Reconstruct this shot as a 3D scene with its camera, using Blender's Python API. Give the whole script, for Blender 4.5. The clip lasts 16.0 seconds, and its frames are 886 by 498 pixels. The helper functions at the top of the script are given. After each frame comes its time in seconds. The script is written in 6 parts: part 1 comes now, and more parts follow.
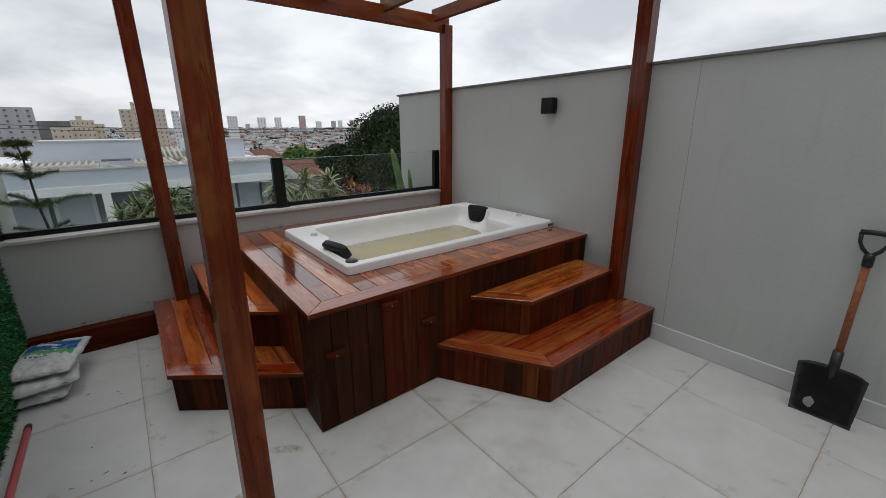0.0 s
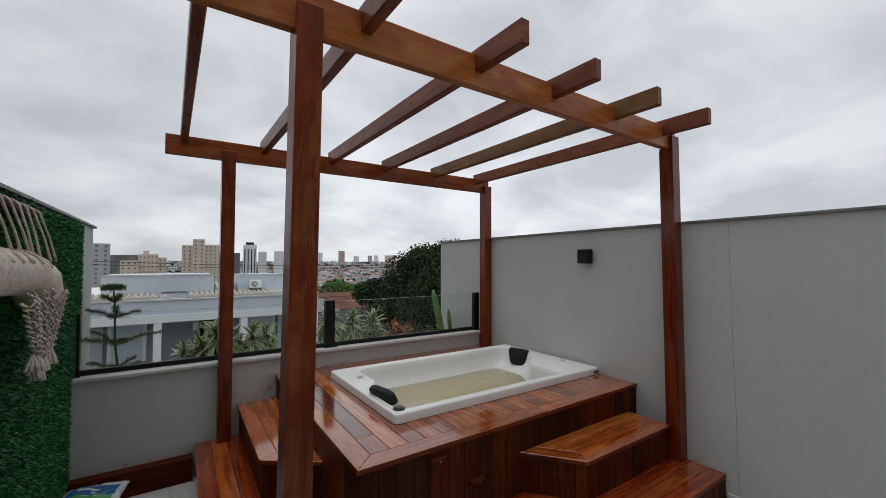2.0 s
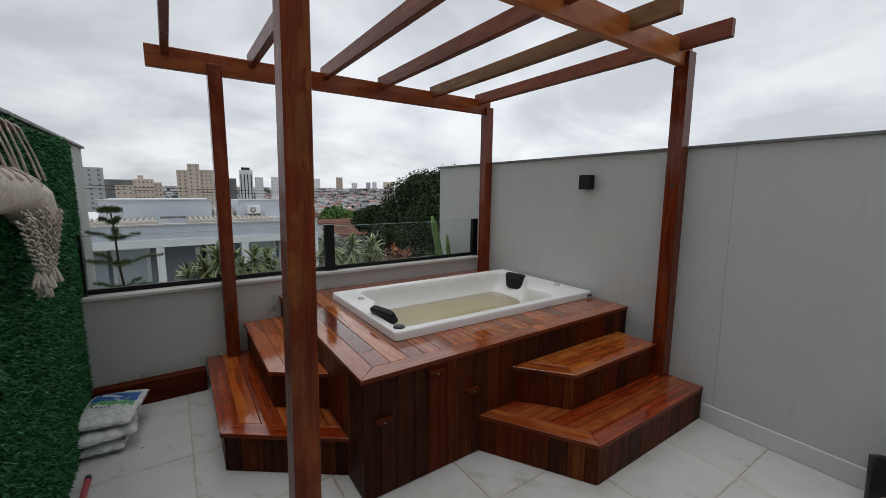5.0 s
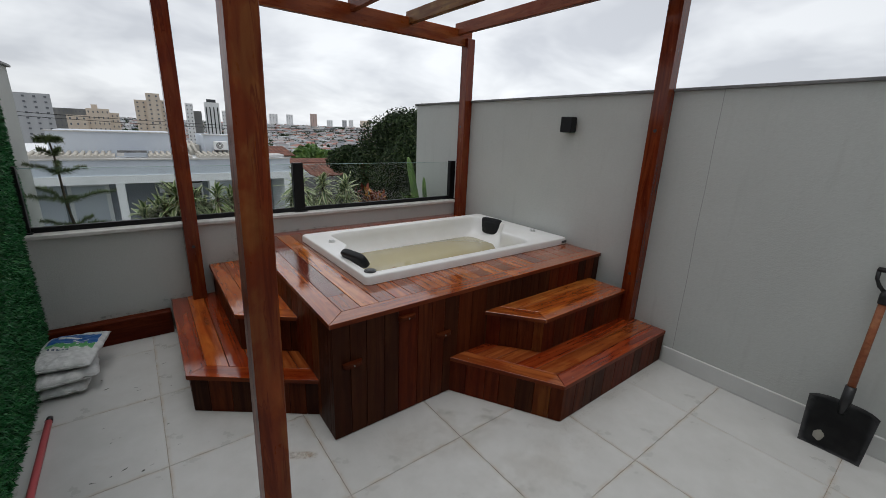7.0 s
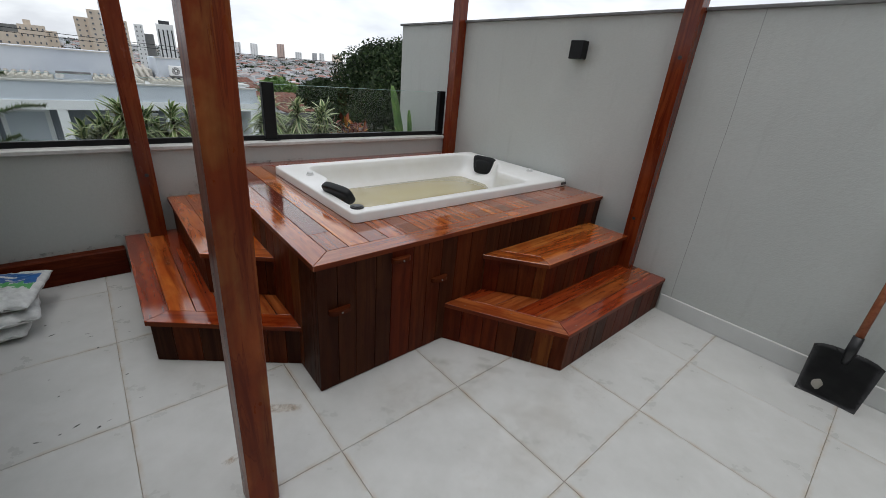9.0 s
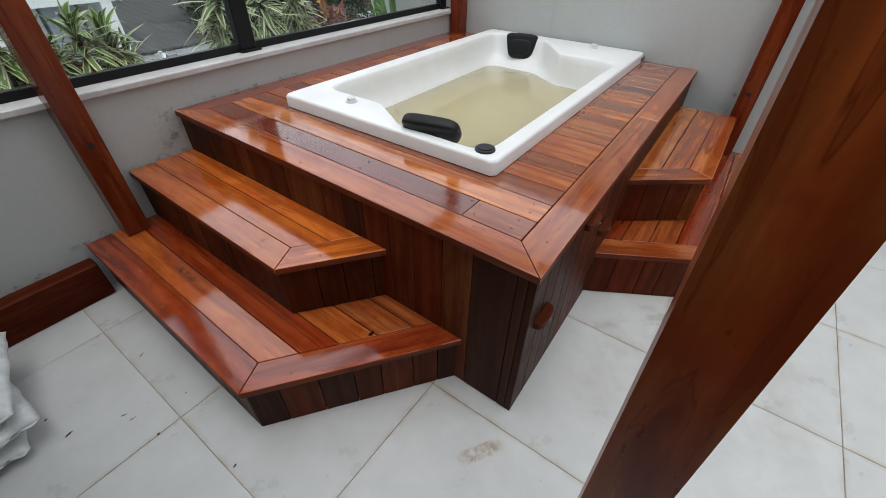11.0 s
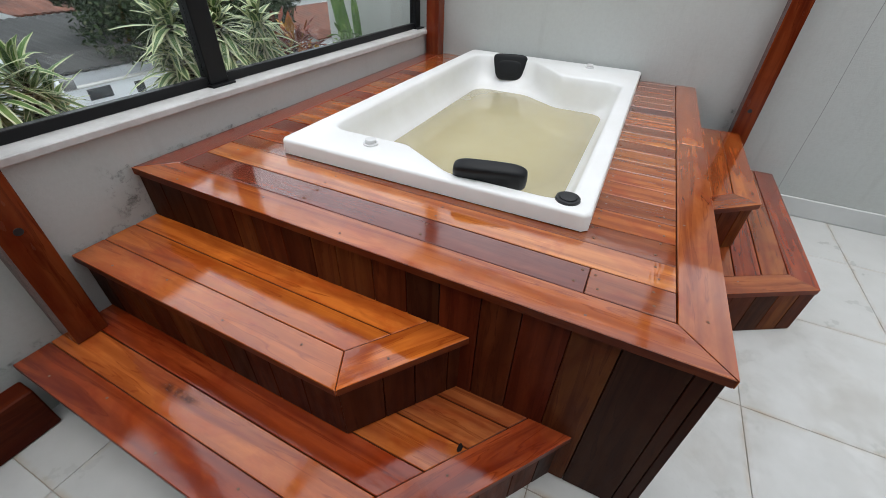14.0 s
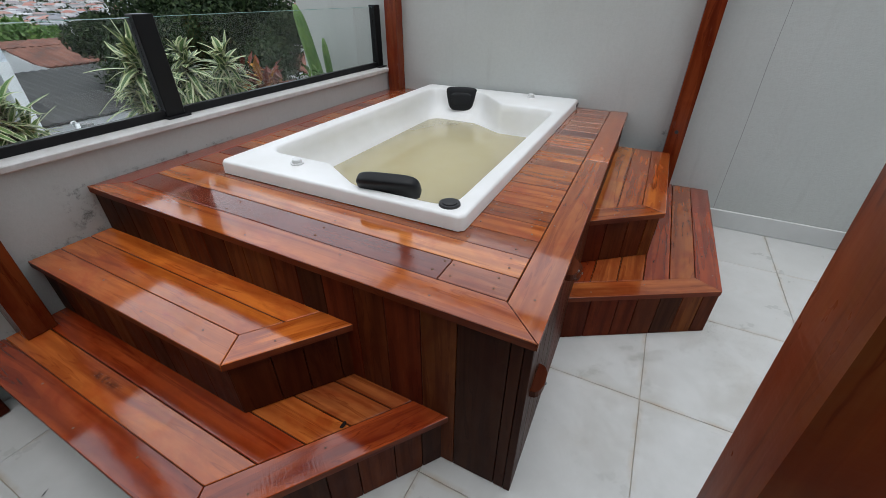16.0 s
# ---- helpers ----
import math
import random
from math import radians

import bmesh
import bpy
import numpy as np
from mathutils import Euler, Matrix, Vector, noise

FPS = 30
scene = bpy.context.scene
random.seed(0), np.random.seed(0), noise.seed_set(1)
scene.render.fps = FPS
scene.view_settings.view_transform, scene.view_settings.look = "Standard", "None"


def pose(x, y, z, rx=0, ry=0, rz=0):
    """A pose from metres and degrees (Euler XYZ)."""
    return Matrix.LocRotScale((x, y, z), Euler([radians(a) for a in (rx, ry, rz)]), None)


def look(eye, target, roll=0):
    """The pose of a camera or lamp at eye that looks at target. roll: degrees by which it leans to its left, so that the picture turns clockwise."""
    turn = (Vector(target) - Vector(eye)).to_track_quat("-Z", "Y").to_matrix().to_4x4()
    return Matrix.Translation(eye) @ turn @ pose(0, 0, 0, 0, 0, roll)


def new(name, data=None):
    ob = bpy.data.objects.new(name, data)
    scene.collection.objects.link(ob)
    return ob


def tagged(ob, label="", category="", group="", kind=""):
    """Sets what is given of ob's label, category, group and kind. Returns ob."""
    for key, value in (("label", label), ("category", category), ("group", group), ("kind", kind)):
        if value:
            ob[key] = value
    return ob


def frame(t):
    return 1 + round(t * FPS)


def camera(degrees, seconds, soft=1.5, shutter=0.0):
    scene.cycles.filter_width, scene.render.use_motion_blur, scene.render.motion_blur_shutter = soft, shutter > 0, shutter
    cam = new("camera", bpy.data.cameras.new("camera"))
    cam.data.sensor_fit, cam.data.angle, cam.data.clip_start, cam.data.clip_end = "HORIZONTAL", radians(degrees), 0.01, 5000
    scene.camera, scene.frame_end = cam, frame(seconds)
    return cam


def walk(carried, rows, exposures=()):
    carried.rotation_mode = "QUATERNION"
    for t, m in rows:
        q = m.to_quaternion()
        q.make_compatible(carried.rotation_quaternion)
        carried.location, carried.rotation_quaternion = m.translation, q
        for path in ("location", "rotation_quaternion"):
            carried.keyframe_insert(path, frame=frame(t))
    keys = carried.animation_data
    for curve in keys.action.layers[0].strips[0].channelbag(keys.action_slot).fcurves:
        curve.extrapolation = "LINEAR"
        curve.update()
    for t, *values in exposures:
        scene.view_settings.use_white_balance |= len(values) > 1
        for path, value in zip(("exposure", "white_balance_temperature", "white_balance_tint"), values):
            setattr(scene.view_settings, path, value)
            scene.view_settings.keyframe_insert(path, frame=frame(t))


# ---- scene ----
cam = camera(95.63, 16.0, 0.6)
PATH = [
    (0, (-0.5339, -1.6377, 1.4300), (0.6524, -0.1371, 0.8461), -0.20),
    (0.5, (-0.6715, -1.5675, 1.4349), (0.5012, -0.0563, 0.8509), 1.62),
    (1, (-0.6689, -1.6062, 1.4964), (0.4990, -0.0219, 1.1417), 3.70),
    (1.5, (-0.6797, -1.6543, 1.5164), (0.4660, -0.0164, 1.4489), 1.31),
    (2, (-0.6870, -1.6629, 1.5359), (0.4339, -0.0076, 1.5972), 0.16),
    (2.5, (-0.7131, -1.6689, 1.5442), (0.3712, 0.0068, 1.6724), -0.55),
    (3, (-0.7137, -1.6684, 1.5479), (0.3639, 0.0124, 1.6646), 0.01),
    (3.5, (-0.7131, -1.6688, 1.5385), (0.4012, -0.0096, 1.6135), 0.12),
    (4, (-0.7056, -1.6630, 1.5282), (0.3790, 0.0147, 1.4344), 0.82),
    (4.5, (-0.6910, -1.6560, 1.5237), (0.3914, 0.0142, 1.3265), 0.72),
    (5, (-0.6779, -1.6502, 1.5140), (0.4372, -0.0166, 1.2175), 0.64),
    (7.3, (-0.6055, -1.5997, 1.4895), (0.5920, -0.1083, 0.9048), 2.61),
    (7.5, (-0.6082, -1.6012, 1.4729), (0.6202, -0.1357, 0.8869), 3.01),
    (8, (-0.5694, -1.6245, 1.4684), (0.6549, -0.1705, 0.8463), 2.70),
    (8.2, (-0.5517, -1.6174, 1.4479), (0.6427, -0.1604, 0.7766), 3.51),
    (10.3, (-0.6951, -0.5473, 1.3156), (0.6789, 0.4199, 0.2308), 3.09),
    (10.5, (-0.7263, -0.4337, 1.3411), (0.6573, 0.4563, 0.2038), 2.48),
    (11, (-0.7156, -0.2298, 1.2980), (0.5480, 0.6647, 0.0318), 0.99),
    (11.5, (-0.6447, -0.0558, 1.2795), (0.4780, 0.9965, 0.0020), -1.56),
    (12, (-0.6829, 0.0985, 1.2197), (0.4050, 1.0001, -0.1959), 2.60),
    (12.5, (-0.6980, 0.2444, 1.2169), (0.5230, 0.9553, -0.1986), 2.85),
    (13, (-0.6737, 0.2981, 1.2118), (0.6108, 0.8860, -0.2041), 4.29),
    (13.5, (-0.6453, 0.3023, 1.2295), (0.7220, 0.8919, -0.1057), 2.50),
    (14, (-0.6474, 0.3016, 1.2609), (0.8035, 0.9567, 0.0502), 2.28),
    (14.5, (-0.6522, 0.3048, 1.2870), (0.8550, 1.0526, 0.2057), 1.42),
    (15, (-0.6498, 0.2845, 1.2556), (0.8086, 0.9250, 0.0460), 2.29),
    (15.5, (-0.6489, 0.1237, 1.2613), (0.8434, 0.7413, 0.0817), -0.22),
    (16, (-0.6477, -0.1058, 1.2722), (0.8600, 0.6441, 0.1930), 0.36),
]
EXPOSURES = [(0.0, 0.13, 6450, 10), (0.5, 0.17, 6450, 10), (1.5, -0.03, 6450, 10), (2.5, 0.0, 6450, 10), (3.5, 0.0, 6450, 10), (4.5, 0.04, 6450, 10), (5.0, 0.06, 6450, 10), (7.3, 0.15, 6450, 10), (8.2, 0.2, 6450, 10), (10.3, 0.92, 6250, 9), (11.0, 0.94, 6250, 9), (11.5, 0.99, 6250, 9), (12.0, 1.33, 6250, 9), (12.5, 1.22, 6250, 9), (13.5, 1.12, 6250, 9), (14.0, 1.04, 6250, 9), (14.5, 0.84, 6150, 9), (15.0, 0.9, 6150, 9), (15.5, 0.82, 6150, 9), (16.0, 0.82, 6150, 9)]
walk(cam, [(t, look(eye, target, roll)) for t, eye, target, roll in PATH], EXPOSURES)

# ---- world and light ----
world = bpy.data.worlds.new("overcast_sky")
scene.world = world
world.use_nodes = True
wn, wl = world.node_tree.nodes, world.node_tree.links
wn.clear()
w_out = wn.new("ShaderNodeOutputWorld")
w_mix = wn.new("ShaderNodeMixShader")
w_sky = wn.new("ShaderNodeTexSky")
w_sky.sky_type, w_sky.sun_disc = "NISHITA", False
w_sky.sun_elevation, w_sky.sun_rotation = radians(80), radians(-135)
w_bg1 = wn.new("ShaderNodeBackground")
w_bg1.inputs["Strength"].default_value = 0.1
w_bg2 = wn.new("ShaderNodeBackground")
w_bg2.inputs["Strength"].default_value = 1.0
w_co = wn.new("ShaderNodeTexCoord")
w_sep = wn.new("ShaderNodeSeparateXYZ")
w_abs = wn.new("ShaderNodeMath")
w_abs.operation = "ABSOLUTE"
w_add = wn.new("ShaderNodeMath")
w_add.operation, w_add.inputs[1].default_value = "ADD", 0.30
w_div = wn.new("ShaderNodeVectorMath")
w_div.operation = "DIVIDE"
w_n1 = wn.new("ShaderNodeTexNoise")
w_n1.inputs["Scale"].default_value, w_n1.inputs["Detail"].default_value = 1.8, 4.0
w_n1.inputs["Roughness"].default_value, w_n1.inputs["Distortion"].default_value = 0.52, 0.3
w_ramp = wn.new("ShaderNodeValToRGB")
w_ramp.color_ramp.elements[0].position, w_ramp.color_ramp.elements[0].color = 0.36, (0.525, 0.545, 0.580, 1)
w_ramp.color_ramp.elements[1].position, w_ramp.color_ramp.elements[1].color = 0.63, (0.765, 0.785, 0.805, 1)
wl.new(w_co.outputs["Generated"], w_sep.inputs[0])
wl.new(w_sep.outputs["Z"], w_abs.inputs[0])
wl.new(w_abs.outputs[0], w_add.inputs[0])
wl.new(w_co.outputs["Generated"], w_div.inputs[0])
wl.new(w_add.outputs[0], w_div.inputs[1])
wl.new(w_div.outputs[0], w_n1.inputs["Vector"])
wl.new(w_n1.outputs["Fac"], w_ramp.inputs[0])
w_hor = wn.new("ShaderNodeMapRange")
w_hor.interpolation_type = "SMOOTHSTEP"
for k, v in (("From Min", 0.0), ("From Max", 0.45), ("To Min", 1.16), ("To Max", 0.97)):
    w_hor.inputs[k].default_value = v
wl.new(w_abs.outputs[0], w_hor.inputs["Value"])
# the sky is brightened round one direction, chosen to fit the camera's view
w_dot = wn.new("ShaderNodeVectorMath")
w_dot.operation, w_dot.inputs[1].default_value = "DOT_PRODUCT", (0.50, 0.62, 0.60)
w_lobe = wn.new("ShaderNodeMapRange")
for k, v in (("From Min", 0.55), ("From Max", 1.0), ("To Min", 0.88), ("To Max", 1.15)):
    w_lobe.inputs[k].default_value = v
w_mul = wn.new("ShaderNodeMath")
w_mul.operation = "MULTIPLY"
wl.new(w_co.outputs["Generated"], w_dot.inputs[0])
wl.new(w_dot.outputs["Value"], w_lobe.inputs["Value"])
wl.new(w_hor.outputs[0], w_mul.inputs[0])
wl.new(w_lobe.outputs[0], w_mul.inputs[1])
wl.new(w_mul.outputs[0], w_bg2.inputs["Strength"])
wl.new(w_ramp.outputs[0], w_bg2.inputs["Color"])
wl.new(w_sky.outputs[0], w_bg1.inputs["Color"])
w_mix.inputs[0].default_value = 0.93
wl.new(w_bg1.outputs[0], w_mix.inputs[1])
wl.new(w_bg2.outputs[0], w_mix.inputs[2])
wl.new(w_mix.outputs[0], w_out.inputs[0])

sun = new("sun", bpy.data.lights.new("sun", "SUN"))
sun.data.energy, sun.data.angle, sun.data.color = 0.7, radians(40), (1.0, 0.97, 0.93)
sun.matrix_world = look((0, 0, 20), (2.5, 2.5, 0))

# ---- materials ----
def material(name, base=(0.5, 0.5, 0.5), rough=0.5, metal=0.0, coat=0.0, spec=0.5):
    m = bpy.data.materials.new(name)
    m.use_nodes = True
    b = m.node_tree.nodes["Principled BSDF"]
    b.inputs["Base Color"].default_value = (*base, 1)
    b.inputs["Roughness"].default_value = rough
    b.inputs["Metallic"].default_value = metal
    b.inputs["Coat Weight"].default_value = coat
    b.inputs["Coat Roughness"].default_value = 0.12
    b.inputs["Specular IOR Level"].default_value = spec
    return m


class Graph:
    """Short hand for the nodes of one material."""
    def __init__(self, m):
        self.n, self.l = m.node_tree.nodes, m.node_tree.links
        self.b = self.n["Principled BSDF"]

    def put(self, socket, value):
        if isinstance(value, bpy.types.NodeSocket):
            self.l.new(value, socket)
        else:
            socket.default_value = value

    def coords(self, kind="Object", scale=(1, 1, 1), shift=None):
        mp = self.n.new("ShaderNodeMapping")
        self.l.new(self.n.new("ShaderNodeTexCoord").outputs[kind], mp.inputs["Vector"])
        mp.inputs["Scale"].default_value = scale
        if shift is not None:
            self.l.new(shift, mp.inputs["Location"])
        return mp.outputs[0]

    def noise(self, vector, scale, detail=4.0, rough=0.55, distort=0.0):
        t = self.n.new("ShaderNodeTexNoise")
        self.l.new(vector, t.inputs["Vector"])
        for k, v in (("Scale", scale), ("Detail", detail), ("Roughness", rough), ("Distortion", distort)):
            t.inputs[k].default_value = v
        return t.outputs["Fac"]

    def ramp(self, fac, stops):
        r = self.n.new("ShaderNodeValToRGB")
        while len(r.color_ramp.elements) < len(stops):
            r.color_ramp.elements.new(0.5)
        for e, (p, c) in zip(r.color_ramp.elements, stops):
            e.position, e.color = p, (*c, 1) if len(c) == 3 else c
        self.put(r.inputs[0], fac)
        return r.outputs[0]

    def grey(self, fac, a, b, lo=0.0, hi=1.0):
        r = self.n.new("ShaderNodeMapRange")
        self.put(r.inputs["Value"], fac)
        for k, v in (("From Min", lo), ("From Max", hi), ("To Min", a), ("To Max", b)):
            r.inputs[k].default_value = v
        return r.outputs[0]

    def mix(self, fac, a, b, mode="MIX"):
        m = self.n.new("ShaderNodeMix")
        m.data_type, m.blend_type = "RGBA", mode
        for s, v in ((m.inputs["Factor"], fac), (m.inputs["A"], a), (m.inputs["B"], b)):
            self.put(s, (*v, 1) if isinstance(v, tuple) and len(v) == 3 else v)
        return m.outputs["Result"]

    def math(self, op, a, b=0.0):
        m = self.n.new("ShaderNodeMath")
        m.operation = op
        self.put(m.inputs[0], a)
        self.put(m.inputs[1], b)
        return m.outputs[0]

    def random(self):
        return self.n.new("ShaderNodeObjectInfo").outputs["Random"]

    def island(self):
        return self.n.new("ShaderNodeNewGeometry").outputs["Random Per Island"]

    def bump(self, height, strength=0.3, distance=0.002, target="Normal"):
        b = self.n.new("ShaderNodeBump")
        self.put(b.inputs["Height"], height)
        b.inputs["Strength"].default_value, b.inputs["Distance"].default_value = strength, distance
        self.l.new(b.outputs[0], self.b.inputs[target])


def wood(name, tone, rough=(0.03, 0.2), coat=1.0, spec=0.4, vary=0.18, veins=0.8, honey=0.0):
    """Varnished timber of one tone, a little different on each piece; the grain runs along each piece's own x."""
    m = material(name, rough=0.3, coat=coat, spec=spec)
    g = Graph(m)
    rnd = g.random()
    sh = g.n.new("ShaderNodeCombineXYZ")
    g.put(sh.inputs[0], g.math("MULTIPLY", rnd, 37.0))
    g.put(sh.inputs[1], g.math("MULTIPLY", rnd, 91.0))
    g.put(sh.inputs[2], g.math("MULTIPLY", rnd, 53.0))
    sv = sh.outputs[0]
    broad = g.noise(g.coords("Object", (1.1, 6, 6), sv), 1.7, 3, 0.5, 1.0)
    flame = g.noise(g.coords("Object", (0.8, 12, 12), sv), 1.6, 3, 0.5, 1.6)
    streak = g.noise(g.coords("Object", (1.0, 30, 30), sv), 1.7, 4, 0.55, 0.8)
    fine = g.noise(g.coords("Object", (5, 95, 95), sv), 2.0, 4, 0.6, 0.2)
    hue = g.noise(g.coords("Object", (2.2, 5, 5), sv), 2.0, 4, 0.6, 0.7)
    lo, hi = tuple(c * (1 - vary) for c in tone), tuple(min(0.75, c * (1 + vary)) for c in tone)
    col = g.ramp(rnd, [(0.0, lo), (1.0, hi)])
    pale = g.mix(1.0, col, (1.30, 1.40, 1.25), "MULTIPLY")
    deep = g.mix(1.0, col, (0.46, 0.28, 0.26), "MULTIPLY")
    ruddy = g.mix(1.0, col, (0.86, 0.62, 0.56), "MULTIPLY")
    if honey:
        band = g.noise(g.coords("Object", (0.5, 13, 13), sv), 1.5, 3, 0.5, 0.6)
        col = g.mix(g.grey(band, 0.0, honey, 0.47, 0.62), col, (0.30, 0.135, 0.036))
    col = g.mix(g.grey(broad, 0.0, 0.9, 0.46, 0.68), col, pale)
    col = g.mix(g.grey(hue, 0.0, 0.9, 0.46, 0.64), col, ruddy)
    blot = g.noise(g.coords("Object", (3.2, 10, 10), sv), 2.1, 5, 0.6, 0.5)
    col = g.mix(g.grey(blot, 0.0, 0.42, 0.50, 0.72), col, deep)
    rings = g.n.new("ShaderNodeTexWave")
    rings.bands_direction = "Y"
    for k, v in (("Scale", 5.0), ("Distortion", 9.0), ("Detail", 3.0), ("Detail Scale", 1.3), ("Detail Roughness", 0.55)):
        rings.inputs[k].default_value = v
    g.put(rings.inputs["Vector"], g.coords("Object", (0.12, 1.0, 1.0), sv))
    col = g.mix(g.grey(rings.outputs["Fac"], 0.0, 0.5 * veins, 0.35, 1.0), col, deep)
    col = g.mix(g.grey(flame, 0.0, veins, 0.52, 0.70), col, deep)
    col = g.mix(g.grey(streak, 0.0, 0.36, 0.48, 0.72), col, deep)
    col = g.mix(g.grey(fine, 0.0, 0.08, 0.45, 0.75), col, deep)
    # a few thin dark lines where the figure turns
    line = g.math("ABSOLUTE", g.math("SUBTRACT", flame, 0.56))
    col = g.mix(g.grey(line, veins * 0.8, 0.0, 0.0, 0.016), col, deep)
    g.put(g.b.inputs["Base Color"], col)
    wear = g.noise(g.coords("Object", (5, 14, 14), sv), 2.4, 4, 0.6)
    g.put(g.b.inputs["Roughness"], g.grey(wear, rough[0], rough[1], 0.3, 0.75))
    g.put(g.b.inputs["Coat Roughness"], g.grey(wear, 0.02, 0.13, 0.35, 0.75))
    ripple = g.noise(g.coords("Object", (75, 12, 12), sv), 2.0, 3, 0.5)
    # tool marks show in places only
    where = g.noise(g.coords("Object", (2.5, 5, 5), sv), 1.6, 2, 0.5)
    ripple = g.math("MULTIPLY", ripple, g.grey(where, 0.05, 1.25, 0.46, 0.64))
    height = g.math("ADD", g.math("ADD", g.math("MULTIPLY", fine, 0.45), g.math("MULTIPLY", wear, 0.9)), g.math("MULTIPLY", ripple, 0.75))
    g.bump(height, 0.18, 0.0015)
    g.bump(g.math("ADD", g.math("MULTIPLY", wear, 0.9), g.math("MULTIPLY", ripple, 0.8)), 0.2, 0.0015, "Coat Normal")
    return m


# decking and treads, board by board
gold = wood("honey_board", (0.46, 0.148, 0.031))
orange = wood("orange_board", (0.54, 0.136, 0.019))
amber = wood("amber_board", (0.43, 0.112, 0.021))
brown = wood("brown_board", (0.33, 0.090, 0.023))
ruby = wood("red_board", (0.29, 0.048, 0.011), veins=1.0)
flame = wood("flamed_red_board", (0.31, 0.054, 0.012), veins=1.0)
maroon = wood("maroon_board", (0.165, 0.029, 0.010), veins=0.6)
plum = wood("plum_board", (0.17, 0.036, 0.017), veins=0.35)
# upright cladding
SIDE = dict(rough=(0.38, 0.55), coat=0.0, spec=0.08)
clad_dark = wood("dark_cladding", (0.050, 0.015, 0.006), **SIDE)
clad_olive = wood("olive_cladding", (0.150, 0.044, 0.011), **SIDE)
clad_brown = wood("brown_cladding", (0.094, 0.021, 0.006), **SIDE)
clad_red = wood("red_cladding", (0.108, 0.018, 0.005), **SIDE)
wood_post = wood("varnished_post", (0.235, 0.048, 0.011), (0.26, 0.42), 0.12, 0.15, 0.1, 0.95, 0.55)
wood_post_red = wood("red_brown_post", (0.19, 0.034, 0.009), (0.16, 0.30), 0.22, 0.2, 0.1, 0.9, 0.12)
wood_beam = wood("pale_beam", (0.47, 0.158, 0.040), (0.25, 0.4), 0.1, 0.25, 0.1, 0.45, 0.2)
wood_rafter = wood("reddish_rafter", (0.20, 0.058, 0.026), (0.25, 0.45), 0.06, 0.2, 0.15, 0.7)
wood_back = wood("reddish_beam", (0.27, 0.070, 0.019), (0.25, 0.4), 0.08, 0.2, 0.1, 0.75, 0.2)
wood_olive = wood("olive_rafter", (0.215, 0.11, 0.040), (0.25, 0.45), 0.06, 0.2, 0.1, 0.5)
wood_edge = wood("cut_board_edge", (0.17, 0.036, 0.009), (0.3, 0.5), 0.0, 0.15)
wood_shaft = wood("turned_shaft", (0.30, 0.115, 0.055), (0.4, 0.6), 0.0, 0.3, 0.05, 0.1)

plaster = material("painted_render", (0.43, 0.44, 0.43), 0.85)
g = Graph(plaster)
v = g.coords()
big, small = g.noise(v, 1.1, 4, 0.6), g.noise(v, 110, 3, 0.6)
streak = g.noise(g.coords("Object", (7, 7, 0.7)), 2.0, 5, 0.62)
pc = g.mix(g.grey(big, 0, 1, 0.3, 0.7), (0.482, 0.494, 0.470), (0.536, 0.550, 0.526))
pc = g.mix(g.grey(streak, 0, 0.22, 0.58, 0.78), pc, (0.30, 0.30, 0.28))
grain = g.noise(v, 55, 4, 0.65)
pc = g.mix(g.grey(grain, 0, 0.15, 0.42, 0.66), pc, (0.40, 0.405, 0.375))
g.put(g.b.inputs["Base Color"], pc)
g.bump(g.math("ADD", small, grain), 0.35, 0.0025)

white_paint = material("white_render", (0.74, 0.76, 0.77), 0.8)
g = Graph(white_paint)
wv = g.noise(g.coords("Object", (1, 1, 0.25)), 1.3, 5, 0.65)
g.put(g.b.inputs["Base Color"], g.ramp(wv, [(0.3, (0.84, 0.86, 0.87)), (0.7, (0.91, 0.92, 0.93))]))
# blue-grey, darkened: the porch recess's shade is put into this colour
shaded_recess_paint = material("shaded_recess_render", (0.20, 0.225, 0.26), 0.8)
g = Graph(shaded_recess_paint)
g.put(g.b.inputs["Base Color"], g.ramp(g.noise(g.coords(), 1.2, 4), [(0.3, (0.22, 0.25, 0.29)), (0.7, (0.28, 0.31, 0.35))]))
blue_paint = material("pale_blue_render", (0.42, 0.47, 0.55), 0.8)
g = Graph(blue_paint)
g.put(g.b.inputs["Base Color"], g.ramp(g.noise(g.coords(), 1.0, 4), [(0.3, (0.58, 0.63, 0.70)), (0.7, (0.68, 0.73, 0.79))]))

tile_mat = material("porcelain_tile", (0.6, 0.6, 0.58), 0.3, spec=0.45)
g = Graph(tile_mat)
rnd = g.random()
v = g.coords("Object", (1, 1, 1))
wv = g.coords("Generated", (1, 1, 1), None)
world_n = g.noise(v, 5.0, 5, 0.6)
speck = g.noise(v, 60, 3, 0.6)
tc = g.ramp(world_n, [(0.3, (0.50, 0.50, 0.48)), (0.7, (0.60, 0.60, 0.585))])
tc = g.mix(g.grey(rnd, 0, 0.25), tc, (0.52, 0.52, 0.50))
stain = g.noise(g.coords("Object", (1, 1.4, 1)), 2.6, 6, 0.68)
tc = g.mix(g.grey(stain, 0, 0.4, 0.6, 0.8), tc, (0.42, 0.37, 0.29))
dots = g.noise(v, 24, 2, 0.5)
tc = g.mix(g.grey(dots, 0, 0.55, 0.73, 0.80), tc, (0.20, 0.18, 0.15))
